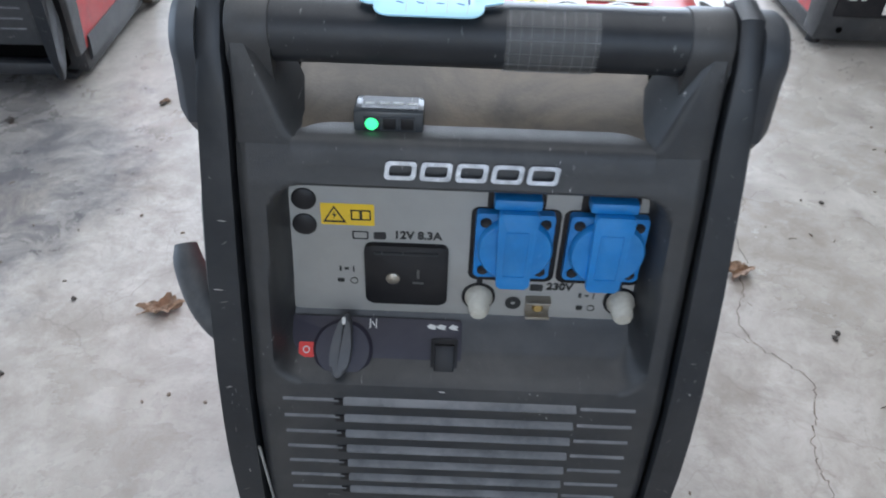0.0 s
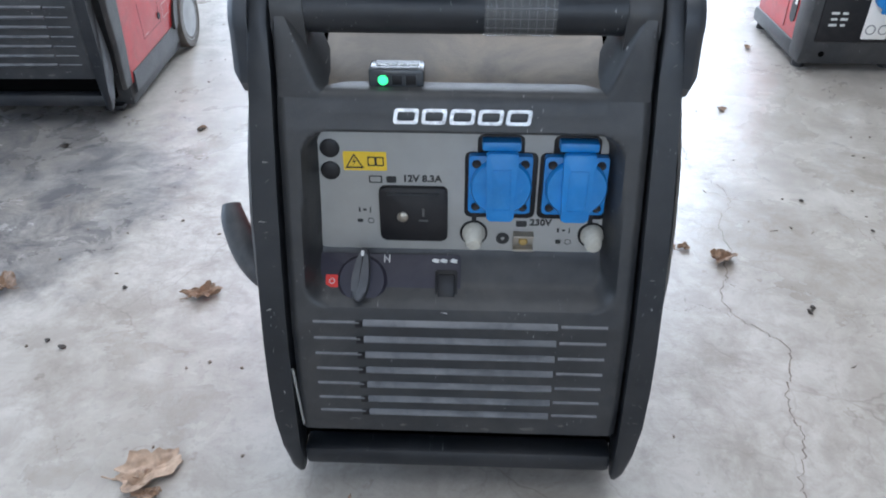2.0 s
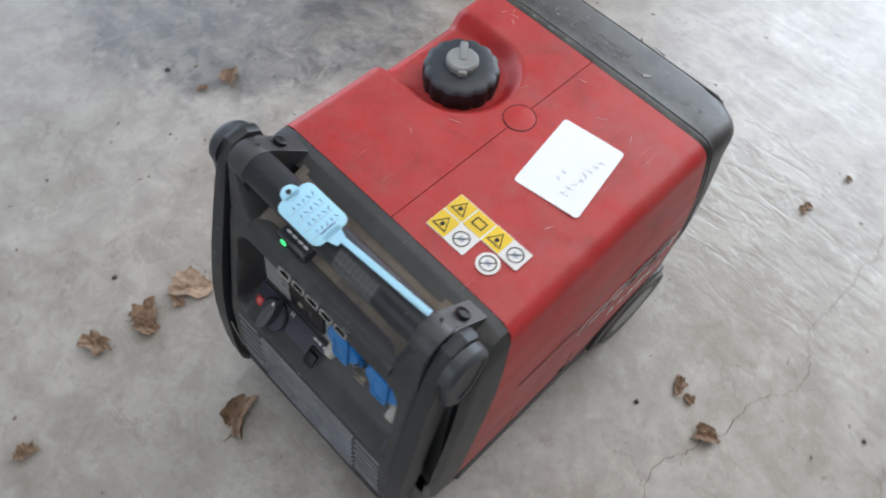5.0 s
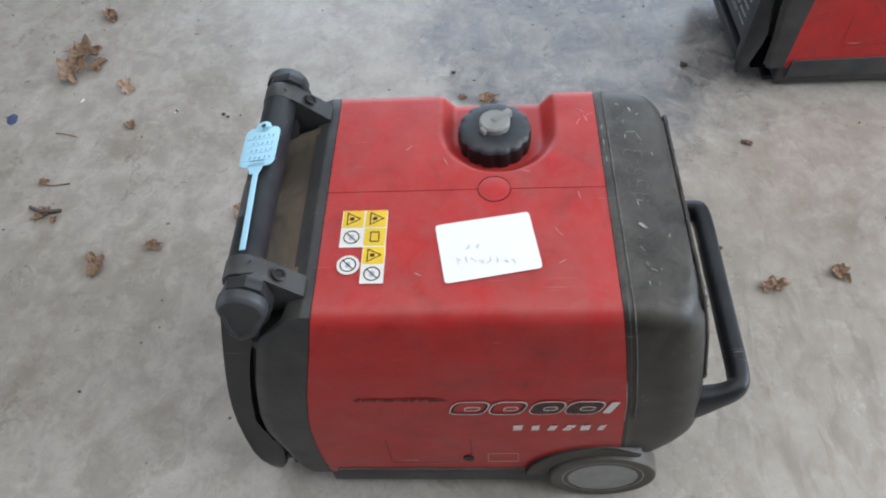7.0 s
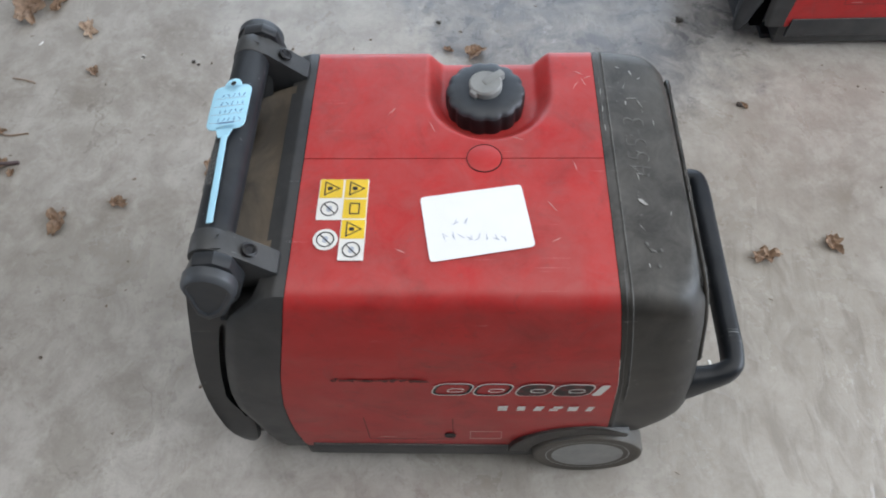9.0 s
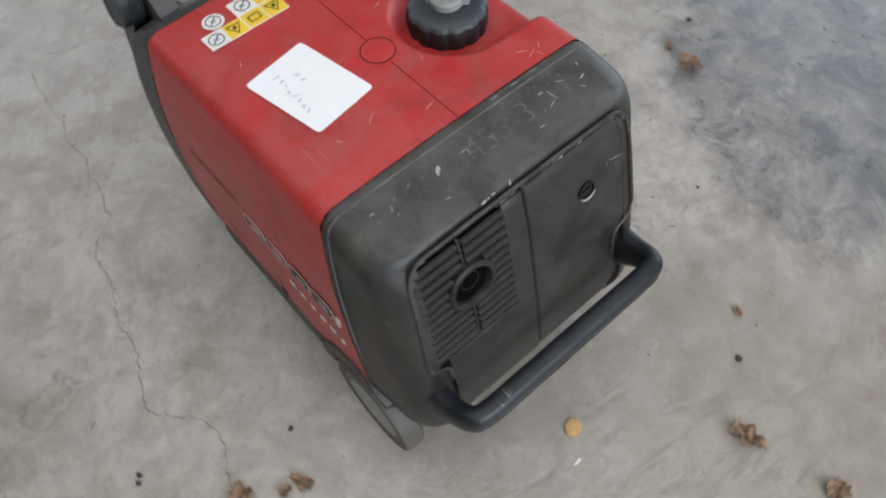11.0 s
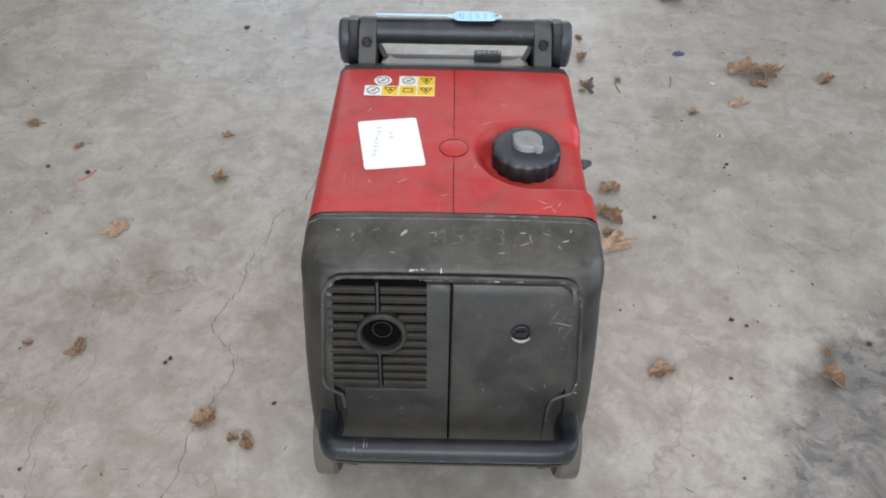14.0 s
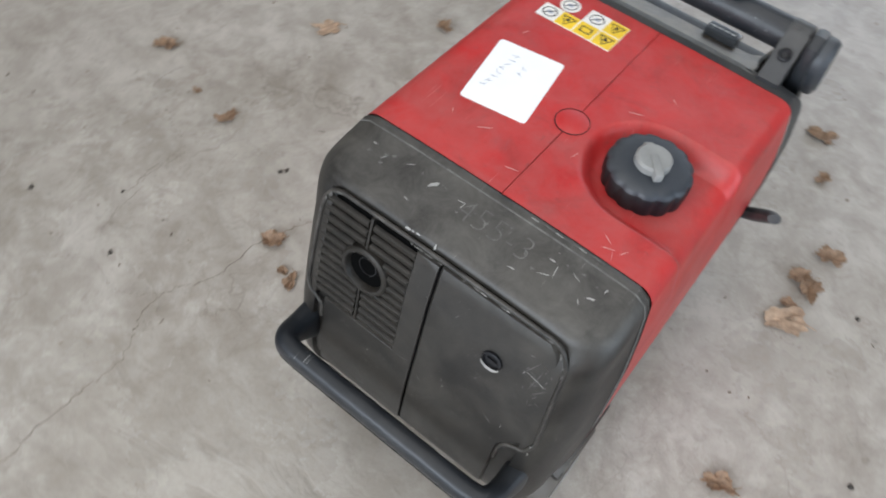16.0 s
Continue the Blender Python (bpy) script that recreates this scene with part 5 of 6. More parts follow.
def build_side_marks(gen):
    def side(y, z, off=0.0012):
        x = interp(z, [0.075, 0.10, 0.17, 0.24, 0.31, 0.37, 0.43], [0.201, 0.204, 0.209, 0.211, 0.211, 0.2095, 0.206])
        return pose(x + off, y, z) @ FACING_RIGHT

    # product lettering reduced to slanted plain shapes with pale rims
    for y0, y1 in ((0.010, 0.060), (0.063, 0.110), (0.117, 0.161), (0.164, 0.212), (0.217, 0.228)):
        wide = y1 - y0 > 0.02
        slant = lambda o, c: [(c + a + b_ * 0.28, b_) for a, b_ in o]
        c = (y0 + y1) / 2
        o = slant(rounded(y1 - y0, 0.040 if wide else 0.034, 0.014 if wide else 0.003, 6), c)
        thin = slant(rounded(y1 - y0 - 0.0030, 0.0370, 0.0125, 6), c)
        rim = part("model_mark", moved(frame_outline(o, thin, 0.0004) if wide else plate(o, 0.0004), side(0, 0.345)), WHITE, gen, "slanted mark with a worn white rim")
        if wide:
            part("mark_shade", moved(frame_outline(thin, [(c + (a - c) * 0.86, b_ * 0.88) for a, b_ in thin], 0.0003), side(0, 0.345)), INK, rim)
        if wide and y0 > 0.1:
            part("mark_fill", moved(plate(thin, 0.0003), side(0, 0.345, 0.0014)), MARK, rim)
        if wide:
            h = slant(rounded((y1 - y0) * 0.42, 0.012, 0.0055, 4), c + 0.004)
            part("mark_slit", moved(frame_outline(h, [(c + 0.004 + (a - c - 0.004) * 0.89, b_ * 0.78) for a, b_ in h], 0.0003), side(0, 0.345, 0.0023)), WHITE, rim)
    chips = random.Random(3)
    for k in range(6):
        a, w = 0.094 + 0.023 * k, 0.017
        for lo, hi in ((-0.0085, -0.0010 + chips.uniform(-0.001, 0.001)), (-0.0005 + chips.uniform(-0.001, 0.001), 0.0085)):
            left, right = a + chips.uniform(0, 0.005), a + w - chips.uniform(0, 0.005)
            o = [(left + lo * 0.2, lo), ((left + right) / 2, lo + chips.uniform(0, 0.0015)), (right + lo * 0.2, lo), (right + hi * 0.2, hi), ((left + right) / 2, hi - chips.uniform(0, 0.0025)), (left + hi * 0.2, hi)]
            part("brand_mark", moved(plate(o, 0.0004), side(0, 0.281)), WHITE, gen, "worn white mark")
    rnd = random.Random(12)
    for k in range(30):
        a, w, h = -0.113 + 0.0040 * k + rnd.uniform(-0.002, 0.002), rnd.uniform(0.002, 0.006), rnd.uniform(0.0018, 0.0052)
        r = [rnd.uniform(0.5, 1.1) for _ in range(9)]
        o = [(a + w * r[j] * math.cos(j * 0.698), h * r[j] * math.sin(j * 0.698)) for j in range(9)]
        part("faded_mark", moved(plate(o, 0.0002), side(0, 0.371 + rnd.uniform(-0.003, 0.003), 0.0010 + 0.00002 * k)), mat_faded, gen, "faded dark print")
    o = [(0.058, -0.017), (0.105, -0.017), (0.105, 0.017), (0.058, 0.017)]
    part("side_label", moved(frame_outline(o, [(0.085 + (a - 0.085) * 0.95, b_ * 0.9) for a, b_ in o], 0.0003), side(0, 0.160)), FRAY, gen, "thin pale label frame")
    part("keyhole", moved(lathe([(0.0085, 0), (0.0085, 0.002), (0.006, 0.002), (0.0, 0.001)], 18), side(0.029, 0.159)), DARK, gen, "small dark panel screw")
    o = [(-0.092, -0.058), (0.034, -0.058), (0.034, 0.036), (0.014, 0.058), (-0.070, 0.058), (-0.092, 0.040)]
    part("panel_joint", moved(frame_outline(o, [(-0.029 + (a + 0.029) * 0.984, b_ * 0.984) for a, b_ in o], 0.0004), side(0, 0.200, 0.0006)), SMEAR, gen, "thin joint of the access panel")
    part("joint_scratch", moved(plate([(-0.078, -0.0005), (-0.055, -0.0012), (-0.050, 0.0006), (-0.070, 0.0006)], 0.0003), side(0, 0.146)), FRAY, gen)


mat_faded = mat("faded_dark_print", (0.105, 0.014, 0.014), 0.6, vary=0.6, scale=160, bump=0.0)


def build_top_labels(gen):
    z = 0.5463
    yel = part("warning_sticker", moved(plate(rounded(0.0575, 0.0575, 0.0015), 0.0005), pose(0.0605, -0.0895, z)), WHITE, gen, "yellow and white warning sticker")
    part("warning_sticker", moved(plate(rounded(0.0535, 0.0285, 0.0015), 0.0005), pose(0.1160, -0.0745, z)), WHITE, gen, "yellow and white warning sticker")
    part("round_sticker", moved(plate(disc(0.0140), 0.0005), pose(0.1155, -0.1045, z)), WHITE, gen, "round white prohibition sticker")
    zz = z + 0.0006
    for x, y, w, h in ((0.0455, -0.1040, 0.0265, 0.0265), (0.0455, -0.0750, 0.0265, 0.0265), (0.0740, -0.0750, 0.0265, 0.0265), (0.1020, -0.0745, 0.0250, 0.0265)):
        part("yellow_field", moved(plate(rounded(w, h, 0.001), 0.0004), pose(x, y, zz)), YELLOW, yel)
    tri = [(0, 0.0105), (-0.0105, -0.0080), (0.0105, -0.0080)]
    for x, y in ((0.0455, -0.1040), (0.0455, -0.0750), (0.1020, -0.0745)):
        part("triangle", moved(frame_outline(tri, [(a * 0.78, b_ * 0.78 - 0.0002) for a, b_ in tri], 0.0003), pose(x, y, zz + 0.0005)), INK, yel)
        part("triangle_mark", moved(plate(rounded(0.005, 0.006, 0.0015, 2), 0.0003), pose(x, y - 0.0015, zz + 0.0005)), INK, yel)
    o = rounded(0.016, 0.012, 0.001)
    part("book_mark", moved(frame_outline(o, [(a * 0.8, b_ * 0.75) for a, b_ in o], 0.0003), pose(0.0740, -0.0750, zz + 0.0005)), INK, yel)
    for x, y in ((0.0740, -0.1040), (0.1290, -0.0745), (0.1155, -0.1045)):
        part("ban_ring", moved(ring(0.0088, 0.0102, 0.0003), pose(x, y, zz + 0.0001)), INK, yel)
        part("ban_bar", moved(box(-0.009, 0.009, -0.0006, 0.0006, 0, 0.0003, 0), pose(x, y, zz + 0.0003, 0, 0, 45)), INK, yel, smooth=False)
        part("ban_mark", moved(plate(rounded(0.008, 0.006, 0.002, 3), 0.0003), pose(x, y, zz - 0.0001)), PENCIL, yel)
    # paper label with faint handwriting kept as strokes
    corners = [(0.058, -0.001), (0.145, 0.013), (0.124, 0.1285), (0.039, 0.1155)]
    c = Vector((sum(p[0] for p in corners) / 4, sum(p[1] for p in corners) / 4))
    sharp = [Vector(p) - c for p in corners]
    out = []
    for k in range(4):
        p, a, b_ = sharp[k], sharp[k - 1], sharp[(k + 1) % 4]
        p0, p1 = p + (a - p).normalized() * 0.005, p + (b_ - p).normalized() * 0.005
        out += [tuple(p0), tuple((p0 + p1 + 2 * p) / 4), tuple(p1)]
    paper = part("paper_label", moved(plate(out, 0.0005), pose(c.x, c.y, z)), PAPER, gen, "blank white paper label with faint pen marks")
    rnd = random.Random(3)
    for k in range(10):
        x, y = (0.093, 0.040 + 0.011 * k) if k < 2 else (0.112, 0.028 + 0.0095 * (k - 2))
        for _ in range(2):
            part("pen_stroke", moved(box(-0.0036, 0.0036, -0.00035, 0.00035, 0, 0.0002, 0), pose(x + rnd.uniform(-0.003, 0.003), y + rnd.uniform(-0.001, 0.001), z + 0.0006 + 0.00005 * _, 0, 0, rnd.uniform(-70, 70))), PENCIL, paper, smooth=False)


def build_pull_grip(gen):
    path = smooth_path([(-0.200, -0.214, 0.268), (-0.214, -0.214, 0.276), (-0.232, -0.202, 0.297), (-0.247, -0.182, 0.325), (-0.252, -0.168, 0.338)], 5)
    n = len(path)
    part("pull_grip", sweep(path, [0.010 + 0.0055 * math.sin(math.pi * k / (n - 1)) for k in range(n)], 12, 0.7), PULL, gen, "curved grey-black starter grip")


def build_generator():
    gen = new("generator")
    build_red_body(gen)
    build_fuel_cap(gen)
    build_front_cover(gen)
    build_control_panel(gen)
    build_control_fittings(gen)
    build_handle_and_rails(gen)
    build_rear_cover(gen)
    build_wheels(gen)
    build_red_wear(gen)
    build_side_marks(gen)
    build_top_labels(gen)
    build_pull_grip(gen)
    return tagged(gen, "worn red and black portable inverter generator on a concrete floor", "generator", "generators on the floor")


generator = build_generator()
second = copy_thing(generator, pose(-1.004, 0.982, -0.006, 1.6, 0, 2))
second["label"] = "red and black inverter generator with a pale control plate"
generator.matrix_basis = pose(-0.005, 0.0208, -0.0087, 2.26, 0, 0.2) @ Matrix.Scale(0.992, 4)


# ---- blue tag on the handle ----
def build_tag():
    tag = new("plastic_tag")
    o = rounded(0.068, 0.047, 0.010)
    m = pose(-0.032, -0.2225, 0.6005, 9, 0, 0)
    part("tag_body", moved(plate([(x - 0.0, y) for x, y in o], 0.0012, 0.0003), m), TAG, tag, "light blue plastic tag")
    part("tag_ear", moved(plate(disc(0.0105), 0.0012, 0.0003), m @ pose(-0.0350, -0.001, 0)), TAG, tag)
    part("tag_hole", moved(plate(disc(0.0032, 14), 0.0002), m @ pose(-0.0375, -0.001, 0.0013)), INK, tag)
    part("tag_neck", moved(plate([(0.028, 0.012), (0.046, 0.006), (0.046, -0.006), (0.028, -0.012)], 0.0012), m), TAG, tag)
    part("tag_strap", moved(box(0.044, 0.166, -0.0036, 0.0036, 0, 0.0014, 0.0004), m @ pose(0, 0, 0, 0, -1.2, 3.2)), TAG, tag)
    rnd = random.Random(8)
    for k in range(4):
        x = -0.018 + 0.0125 * k
        part("tag_line", moved(box(x + 0.004, x + 0.0044, -0.020, 0.018, 0, 0.0002, 0), m @ pose(0, 0, 0.0013)), PENCIL, tag, smooth=False)
        for j in range(5):
            part("pen_stroke", moved(box(-0.0004, 0.0004, -0.0024, 0.0024, 0, 0.0002, 0), m @ pose(x, -0.010 + 0.0065 * j, 0.0013, 0, 0, rnd.uniform(50, 130))), INK_BLUE, tag, smooth=False)
    part("tag_print", moved(box(0.024, 0.0252, -0.010, 0.010, 0, 0.0002, 0), m @ pose(0, 0, 0.0013)), INK_BLUE, tag, smooth=False)
    return tagged(tag, "light blue plastic tag with handwriting taped to the handle", "tag")


build_tag().matrix_basis = generator.matrix_basis.copy()


# ---- leaves ----
def leaf_mesh(seed, lobes=5, curl=0.5):
    """A torn, shrivelled blade with raised rims and a thin stalk, about one unit in radius."""
    rnd = random.Random(seed)
    nr, na = 10, 44
    off = Vector((seed * 3.7, seed * 1.3, seed * 0.7))
    aspect, fold = rnd.uniform(0.42, 0.72), rnd.uniform(0.2, 0.6)
    bend = rnd.uniform(-0.35, 0.35)
    ridge = lambda q: 1 - 2 * abs(noise.noise(q))

    def surface(r, a):
        c, d = math.cos(a), math.sin(a)
        edge = 0.74 + 0.20 * math.cos(lobes * a + seed) * abs(d) + 0.34 * noise.noise(Vector((1.9 * c, 1.9 * d, seed * 1.7))) + 0.16 * noise.noise(Vector((5.5 * c, 5.5 * d, seed)))
        x, y = r * edge * c * 1.15, r * edge * d * aspect * 1.25
        q = Vector((x * 1.3, y * 2.1, 0)) + off
        lift = 0.20 * ridge(q) + 0.12 * ridge(q * 2.1) + 0.045 * noise.noise(q * 5.0)
        z = curl * (fold * abs(y) * 0.9 + lift + 0.30 * r**3 * (0.45 + 0.9 * noise.noise(Vector((2.3 * c, 2.3 * d, seed + 9)))))
        return Vector((x + 0.10 * curl * noise.noise(q * 1.4), y + bend * x * x, max(z, -0.1)))

    rows = [[surface(0.04 + 0.96 * k / (nr - 1), 2 * math.pi * j / na) for j in range(na)] for k in range(nr)]
    bm, vs = grid(rows, close_u=True)
    bm.faces.new(vs[0])
    bmesh.ops.recalc_face_normals(bm, faces=bm.faces)
    bmesh.ops.solidify(bm, geom=bm.faces[:], thickness=0.022)
    a, turn = surface(0.9, math.pi), rnd.uniform(-0.4, 0.4)
    stalk = sweep(smooth_path([a + Vector((0.12, 0, 0)), a + Vector((-0.15, turn * 0.3, -0.02)), a + Vector((-0.42, turn, 0.05))], 5), [0.038] * 6 + [0.022] * 5, 6)
    tmp = bpy.data.meshes.new("stalk")
    stalk.to_mesh(tmp)
    stalk.free()
    bm.from_mesh(tmp)
    bpy.data.meshes.remove(tmp)
    low = min(v.co.z for v in bm.verts)
    for v in bm.verts:
        v.co.z -= low
    return bm


LEAVES = {}


def leaf(x, y, size, turn, seed, pale=False, curl=0.85):
    key = (seed, pale, curl)
    if key not in LEAVES:
        LEAVES[key] = part("dry_leaf", leaf_mesh(seed, 3 + seed % 4, curl), LEAF_PALE if pale else LEAF)
        ob = LEAVES[key]
    else:
        ob = new("dry_leaf", LEAVES[key].data)
    ob.matrix_basis = pose(x, y, 0.0005, 0, 0, turn) @ Matrix.Scale(size, 4)
    tagged(ob, "pale curled dry leaf on the concrete" if pale else "curled brown dry leaf on the concrete", "leaf", "dry leaves on the floor")
    return ob


LEFT = [(-0.416, 0.079, 0.034, 20, 1), (-0.747, 0.086, 0.030, 140, 2), (-0.759, 0.027, 0.014, 60, 3), (-0.368, -0.300, 0.018, 10, 4), (-0.385, -0.355, 0.030, 100, 5), (-0.360, -0.367, 0.028, 35, 6),
        (-0.389, -0.447, 0.034, 200, 7), (-0.129, -0.349, 0.042, 120, 8), (-0.253, -0.730, 0.034, 10, 9), (-0.300, -0.623, 0.021, 80, 10), (-0.856, -0.973, 0.060, 5, 11), (-0.917, -0.958, 0.055, 70, 12)]
LEFT_FAR = [(-1.082, -0.945, 0.034, 30, 13), (-0.386, -0.890, 0.026, 150, 1), (-0.369, -0.861, 0.012, 15, 2), (-0.383, -1.031, 0.028, 60, 3), (-0.388, -1.146, 0.018, 300, 4), (-0.477, -0.922, 0.014, 90, 5),
            (-0.662, -0.772, 0.019, 210, 6), (-0.722, -1.405, 0.050, 0, 7), (-1.069, -0.930, 0.020, 45, 8), (-0.877, -0.917, 0.028, 160, 9)]
RIGHT = [(0.435, 0.210, 0.027, 40, 2), (0.351, 0.251, 0.021, 115, 4), (0.380, 0.244, 0.014, 0, 6), (0.723, 0.057, 0.026, 75, 8), (0.828, 0.046, 0.011, 20, 10), (0.560, -0.455, 0.027, 150, 12),
         (0.581, -0.630, 0.020, 10, 1), (0.947, -0.569, 0.017, 60, 3), (1.102, -0.659, 0.022, 130, 5), (0.980, -0.003, 0.032, 25, 7), (0.302, 0.781, 0.019, 75, 9), (0.603, 0.834, 0.014, 100, 11)]
BACK = [(-0.213, 0.651, 0.032, 100, 3), (-0.247, 0.789, 0.025, 10, 5), (-0.373, 0.506, 0.012, 70, 7), (-0.610, 0.684, 0.013, 45, 9), (0.327, 0.927, 0.010, 10, 2), (0.789, 1.269, 0.019, 80, 4)]
for row in LEFT + LEFT_FAR + RIGHT + BACK:
    leaf(*row)
for row in ((-0.377, -0.265, 0.042, 35, 20), (-0.797, -0.820, 0.036, 20, 21), (0.755, -0.278, 0.036, 65, 22)):
    leaf(*row, pale=True, curl=0.35)
leaf(-0.378, -0.280, 0.016, 60, 23, pale=True)


def crumb(x, y, size, seed):
    bm = bmesh.new()
    bmesh.ops.create_icosphere(bm, subdivisions=2, radius=1)
    for v in bm.verts:
        v.co *= 0.7 + 0.5 * noise.noise(v.co * 1.3 + Vector((seed * 2.1, 0, 0)))
        v.co.z *= 0.45
    low = min(v.co.z for v in bm.verts)
    for v in bm.verts:
        v.co.z -= low
    ob = part("dirt_crumb", bm, DIRT)
    ob.matrix_basis = pose(x, y, 0.0003, 0, 0, seed * 40) @ Matrix.Scale(size, 4)
    return tagged(ob, "small dark crumb of dirt on the concrete", "crumb", "crumbs on the floor")


CRUMBS = [(-0.879, 0.581, 0.012), (0.317, 0.170, 0.006), (0.544, 0.085, 0.006), (0.996, -0.490, 0.007), (0.869, 0.417, 0.007), (-0.610, 0.676, 0.009), (-0.851, 0.002, 0.008), (0.639, -1.167, 0.012),
          (-0.711, -0.671, 0.005), (-0.691, -0.541, 0.005), (-0.587, -0.052, 0.007), (0.927, 0.539, 0.006), (0.642, 0.414, 0.006), (-0.308, 0.562, 0.008), (0.537, 0.075, 0.007), (-0.551, 0.092, 0.006),
          (-0.615, -0.038, 0.006), (-0.699, -0.554, 0.007), (0.734, 0.313, 0.005), (0.891, -0.471, 0.008), (0.607, 0.843, 0.008), (-0.482, -0.355, 0.006)]
for k, (x, y, r) in enumerate(CRUMBS):
    crumb(x, y, r, k)

def build_debris():
    """Tiny flakes, stalks and grains scattered over the floor."""
    rnd = random.Random(77)
    verts, faces = [], []
    for k in range(300):
        x, y = rnd.uniform(-1.5, 1.4), rnd.uniform(-1.5, 1.6)
        if abs(x) < 0.24 and -0.32 < y < 0.40:
            continue
        a, n0 = rnd.uniform(0, math.pi), len(verts)
        l, w, h = (rnd.uniform(0.003, 0.008), rnd.uniform(0.0005, 0.0009), 0.0010) if k % 3 == 0 else (rnd.uniform(0.0012, 0.0045), rnd.uniform(0.001, 0.003), 0.0018)
        bow = rnd.uniform(-0.3, 0.3) * l
        ring_ = [(-l, 0), (-l * 0.3, w + bow), (l * 0.4, w * 0.8 + bow), (l, 0), (l * 0.3, -w + bow), (-l * 0.4, -w + bow)]
        for z in (0.0002, h):
            for px, py in ring_:
                verts.append((x + px * math.cos(a) - py * math.sin(a), y + px * math.sin(a) + py * math.cos(a), z))
        faces.append([n0 + 6 + j for j in range(6)])
        faces += [[n0 + j, n0 + (j + 1) % 6, n0 + 6 + (j + 1) % 6, n0 + 6 + j] for j in range(6)]
    mesh = bpy.data.meshes.new("floor_debris")
    mesh.from_pydata(verts, [], faces)
    return tagged(link("floor_debris", mesh, GRIT, smooth=False), "tiny dark flakes and stalks scattered on the concrete", "debris", kind="stuff")


build_debris()


def twig(name, points, radius, material, label, category):
    ob = part(name, sweep(smooth_path([(x, y, z) for x, y, z in points], 6), radius, 8), material)
    return tagged(ob, label, category)


twig("seed_pod", [(-0.403, -0.925, 0.004), (-0.389, -0.890, 0.006), (-0.395, -0.853, 0.004)], 0.0045, mat("dark_pod", (0.105, 0.073, 0.07), 0.6), "curved dark dry seed pod on the concrete", "seed pod")
twig("straw", [(0.905, -0.440, 0.002), (0.886, -0.453, 0.002), (0.873, -0.479, 0.003)], 0.0022, mat("reddish_straw", (0.427, 0.157, 0.12), 0.7), "thin reddish straw on the concrete", "straw")
twig("leaf_stalk", [(-0.477, -0.927, 0.002), (-0.467, -0.901, 0.003), (-0.475, -0.860, 0.002)], 0.0016, LEAF, "thin brown leaf stalk on the concrete", "leaf stalk")
twig("leaf_stalk", [(1.118, -0.682, 0.002), (1.099, -0.663, 0.003), (1.071, -0.666, 0.002)], 0.0016, LEAF, "thin brown leaf stalk on the concrete", "leaf stalk")
twig("leaf_stalk", [(-0.633, -0.945, 0.002), (-0.629, -0.920, 0.003), (-0.621, -0.891, 0.002)], 0.0014, LEAF, "thin brown leaf stalk on the concrete", "leaf stalk")
chip = part("wood_chip", moved(plate([(0.016, -0.004), (0.013, 0.010), (-0.006, 0.013), (-0.015, 0.004), (-0.010, -0.011), (0.006, -0.013)], 0.004, 0.001), pose(-0.021, 0.463, 0.0003, 0, 0, 20)), CHIP)
tagged(chip, "small yellowish wood chip on the concrete", "wood chip")
scrap = part("blue_scrap", moved(plate([(0.020, 0), (0.012, 0.012), (-0.010, 0.013), (-0.021, 0.002), (-0.010, -0.012), (0.010, -0.011)], 0.0015, 0.0004), pose(-0.680, -1.071, 0.0003, 0, 0, 15)), mat("dark_blue_scrap", (0.05, 0.07, 0.14), 0.6, vary=0.25))
tagged(scrap, "flat dark blue scrap on the concrete", "scrap")
for x, y in ((-0.747, -0.918), (-0.711, -0.673), (0.013, 0.505)):
    tagged(part("white_speck", moved(plate([(0.008, 0), (0.002, 0.0035), (-0.007, 0.002), (-0.006, -0.003)], 0.0012), pose(x, y, 0.0003, 0, 0, 40 * x)), WHITE), "tiny white speck on the concrete", "speck", "white specks")


# ---- cracks in the floor ----
def crack(points, seed, width):
    rnd = random.Random(seed)
    pts = smooth_path([(x, y, 0) for x, y in points], 14)
    rows = []
    for p in pts:
        q = p + Vector((0.018 * noise.noise(p * 14 + Vector((seed, 0, 0))) + rnd.uniform(-0.0035, 0.0035), rnd.uniform(-0.004, 0.004), 0.0006))
        w = width * rnd.uniform(0.3, 1.0)
        rows.append([q + Vector((-w, 0, 0)), q + Vector((w, 0, 0))])
    return part("crack", grid(rows)[0], CRACK, floor, "thin jagged crack", smooth=False)


crack([(0.410, 1.340), (0.426, 1.150), (0.426, 1.044), (0.443, 0.961), (0.464, 0.844), (0.463, 0.686), (0.462, 0.575), (0.492, 0.474), (0.509, 0.410), (0.468, 0.330), (0.452, 0.238), (0.425, 0.150), (0.413, 0.062), (0.474, -0.009), (0.462, -0.072), (0.436, -0.145), (0.421, -0.230), (0.406, -0.305), (0.386, -0.345), (0.336, -0.412), (0.318, -0.546), (0.300, -0.834)], 1, 0.0011)
crack([(0.509, 0.410), (0.571, 0.455), (0.652, 0.446), (0.736, 0.497)], 2, 0.0005)
crack([(0.724, 0.312), (0.733, 0.261), (0.732, 0.196), (0.738, 0.165)], 3, 0.0006)
crack([(0.724, 0.176), (0.725, 0.214), (0.721, 0.269), (0.712, 0.322), (0.690, 0.400)], 4, 0.0006)
crack([(0.759, 0.151), (0.798, 0.137), (0.835, 0.118), (0.874, 0.110), (0.911, 0.091), (0.915, 0.049), (0.909, 0.020)], 5, 0.0006)
crack([(0.413, 0.062), (0.372, 0.085), (0.338, 0.070), (0.296, 0.088)], 6, 0.0005)
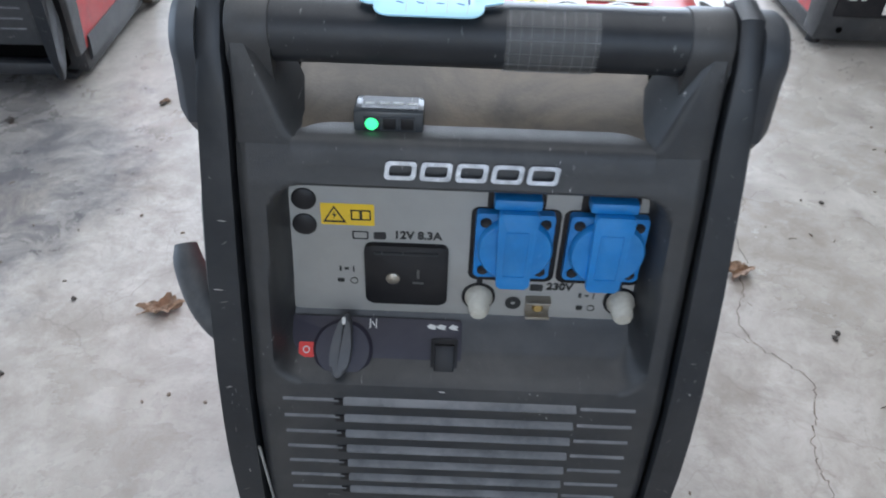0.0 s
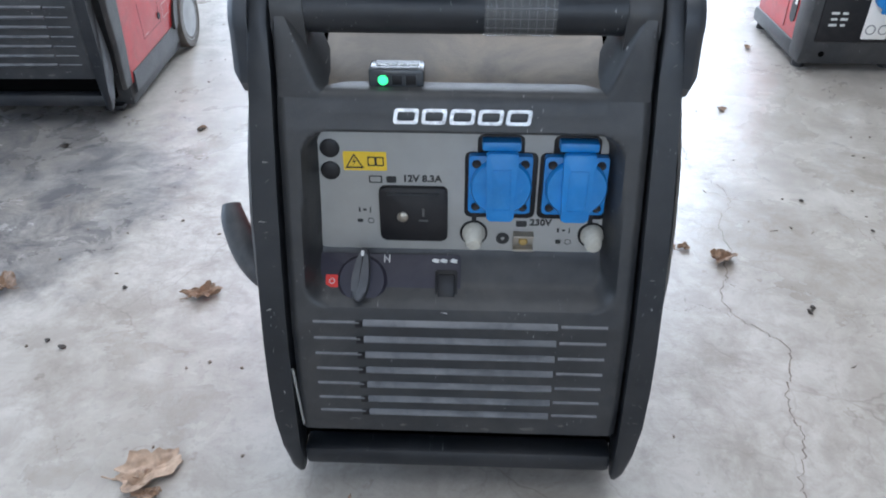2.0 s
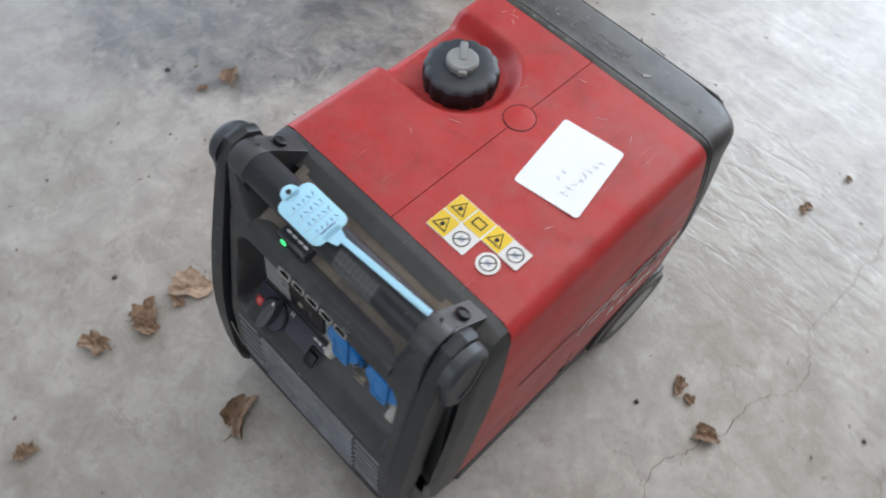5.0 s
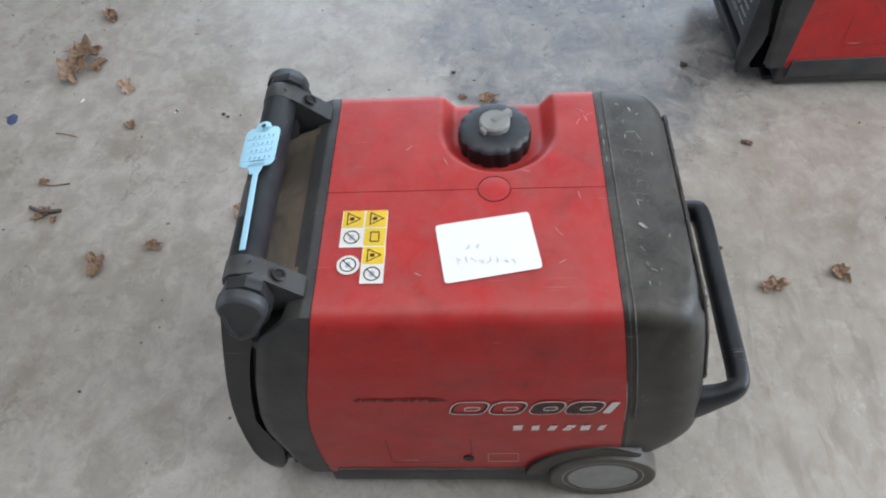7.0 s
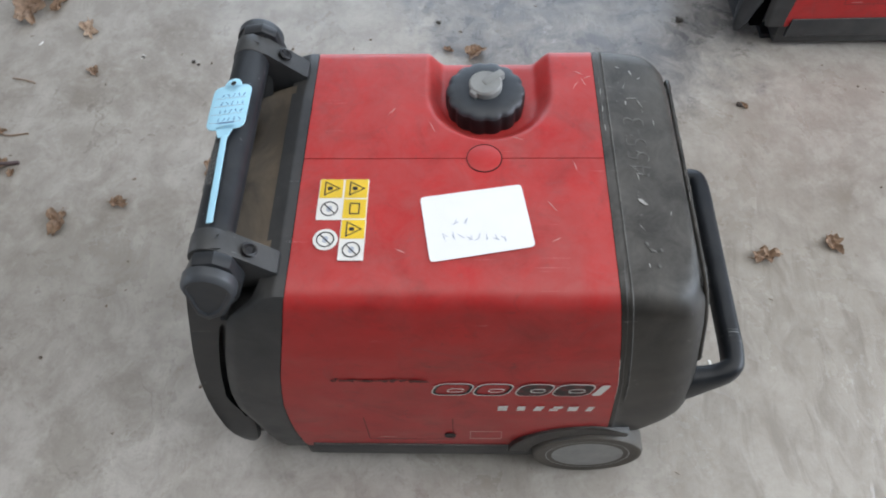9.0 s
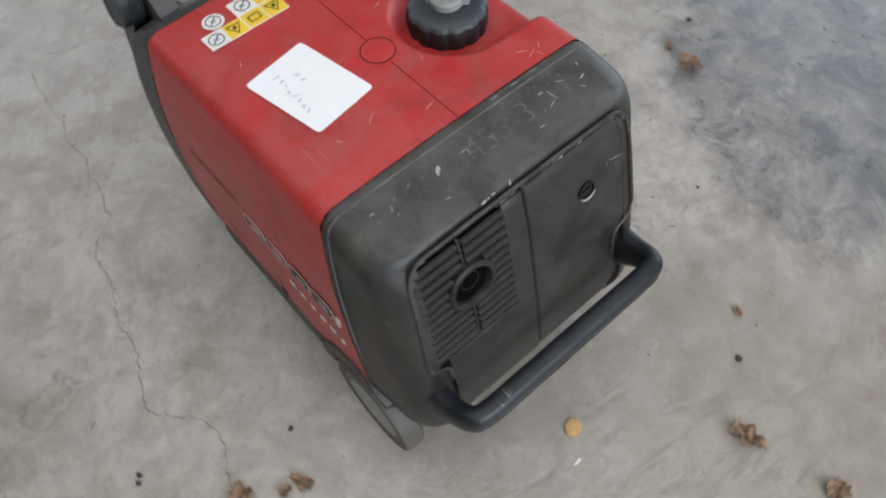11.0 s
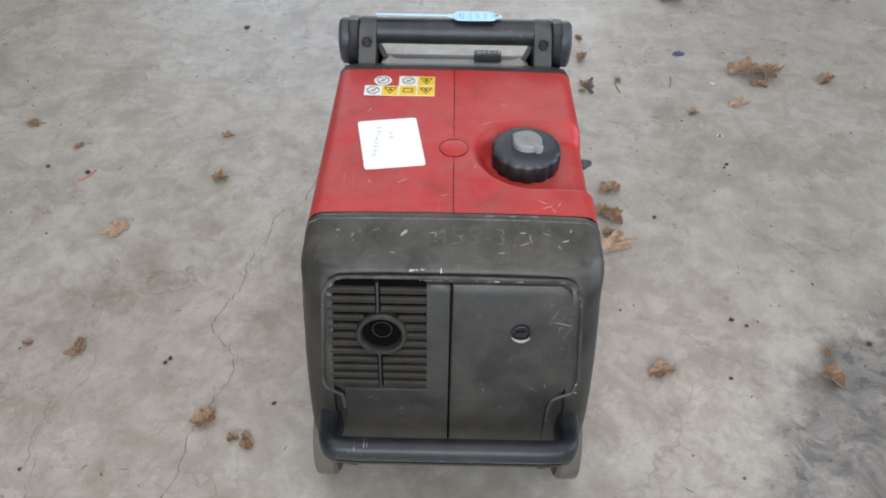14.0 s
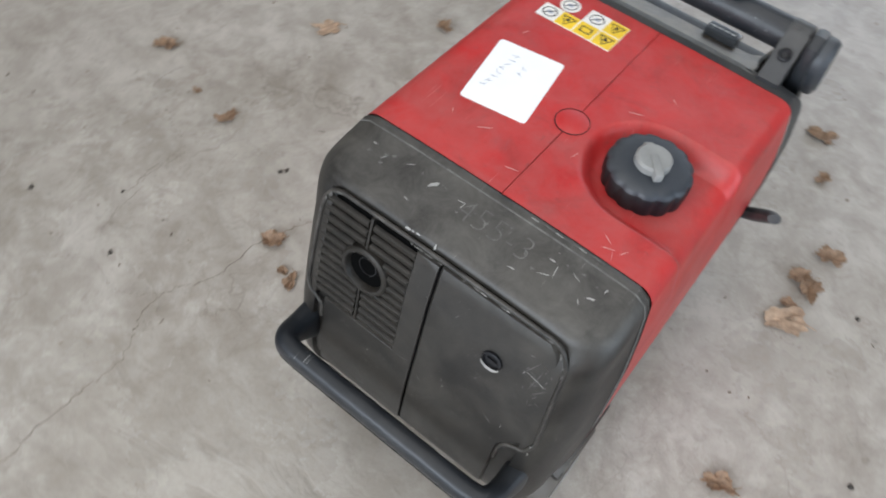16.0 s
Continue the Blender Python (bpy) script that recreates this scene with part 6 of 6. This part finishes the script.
crack([(0.425, 0.150), (0.470, 0.128), (0.520, 0.140), (0.560, 0.118)], 7, 0.0004)


# ---- the small generator ----
def build_small_generator():
    g = new("small_generator")
    prof = [(-0.250, 0.030), (-0.258, 0.110), (-0.256, 0.30), (-0.235, 0.385), (0.085, 0.385), (0.115, 0.330), (0.122, 0.110), (0.110, 0.030)]
    part("body_shell", prism(prof, -0.135, 0.135, 0.012), RED, g, "scuffed red plastic shell")
    frame_prof = [(-0.262, 0.022), (-0.275, 0.060), (-0.278, 0.300), (-0.262, 0.395), (-0.205, 0.405), (-0.188, 0.30), (-0.205, 0.12), (-0.195, 0.022)]
    front = part("front_frame", prism(frame_prof, -0.143, 0.143, 0.010), BLACK, g, "scratched black front frame")
    part("base_skirt", box(-0.141, 0.141, -0.262, 0.125, 0.018, 0.062, 0.010), BLACK, g, "scratched black base")
    part("frame_hole", moved(plate(disc(0.0075), 0.001), on_front(-0.090, -0.2765, 0.052)), VOID, front)
    part("control_plate", box(-0.118, 0.135, -0.2815, -0.274, 0.085, 0.275, 0.004), DARK, g, "black control plate")
    plate_w = part("socket_plate", box(-0.006, 0.058, -0.2845, -0.280, 0.095, 0.268, 0.003), WHITE, g, "white plate round the socket")
    part("socket", moved(lathe([(0.030, 0), (0.030, 0.012), (0.026, 0.016), (0, 0.016)], 32), on_front(0.028, -0.284, 0.205)), BLUE, g, "round blue socket lid")
    part("socket_tongue", box(0.016, 0.040, -0.306, -0.298, 0.165, 0.250, 0.003), BLUE, g, "flat blue lid tongue")
    part("yellow_label", box(-0.048, -0.020, -0.2830, -0.281, 0.224, 0.238, 0.001), YELLOW, g, "small yellow label")
    for x in (-0.050, -0.022):
        part("terminal", moved(lathe([(0.009, 0), (0.009, 0.008), (0.006, 0.012), (0, 0.012)], 6), on_front(x, -0.2815, 0.205)), WHITE, g, "pale terminal knob")
    for x, z, w in ((-0.085, 0.160, 0.020), (-0.085, 0.145, 0.016), (-0.085, 0.130, 0.020), (-0.060, 0.160, 0.014), (-0.060, 0.145, 0.018), (-0.060, 0.130, 0.012), (-0.105, 0.212, 0.004), (-0.105, 0.200, 0.004)):
        part("panel_mark", box(x - w / 2, x + w / 2, -0.2823, -0.281, z - 0.003, z + 0.003, 0.0005), GLYPH, g)
    for x in (0.012, 0.044):
        part("breaker_ring", moved(ring(0.010, 0.013, 0.001), on_front(x, -0.2845, 0.120)), CAP_GREY, plate_w)
    # red left flank with its grip and little window
    part("flank_joint", box(-0.1362, -0.1340, -0.105, -0.1035, 0.07, 0.38, 0), DARK, g, smooth=False)
    part("fuel_lever", moved(lathe([(0.013, 0), (0.020, 0.008), (0.016, 0.020), (0, 0.022)], 20), pose(-0.135, -0.145, 0.235, 0, -90, 0) @ Matrix.Diagonal((1.9, 1, 1, 1))), DARK, g, "black lever on the red flank")
    win = part("flank_window", moved(plate(rounded(0.075, 0.038, 0.018), 0.002), pose(-0.1352, -0.150, 0.135, 0, -90, 0)), DARK, g, "dark slot in the red flank")
    # white chip painted in as a glint in the slot
    part("window_glint", moved(plate(rounded(0.018, 0.013, 0.002), 0.001), pose(-0.1372, -0.158, 0.155, 0, -90, 0)), WHITE, win)
    for x in (-0.115, 0.115):
        for y in (-0.215, 0.095):
            part("rubber_foot", moved(cylinder(0.018, 0.015, 0.022, 18), pose(x, y, 0.0)), DARK, g)
    handle = smooth_path([(0, -0.24, 0.40), (0, -0.20, 0.425), (0, -0.06, 0.43), (0, 0.06, 0.425), (0, 0.09, 0.39)], 6)
    part("carrying_handle", sweep(handle, 0.022, 14), BLACK, g, "black carrying handle")
    return tagged(g, "small red and black suitcase generator with a blue socket", "generator", "generators on the floor")


build_small_generator().matrix_basis = pose(1.004, 1.362, 0, 0, 0, 0)
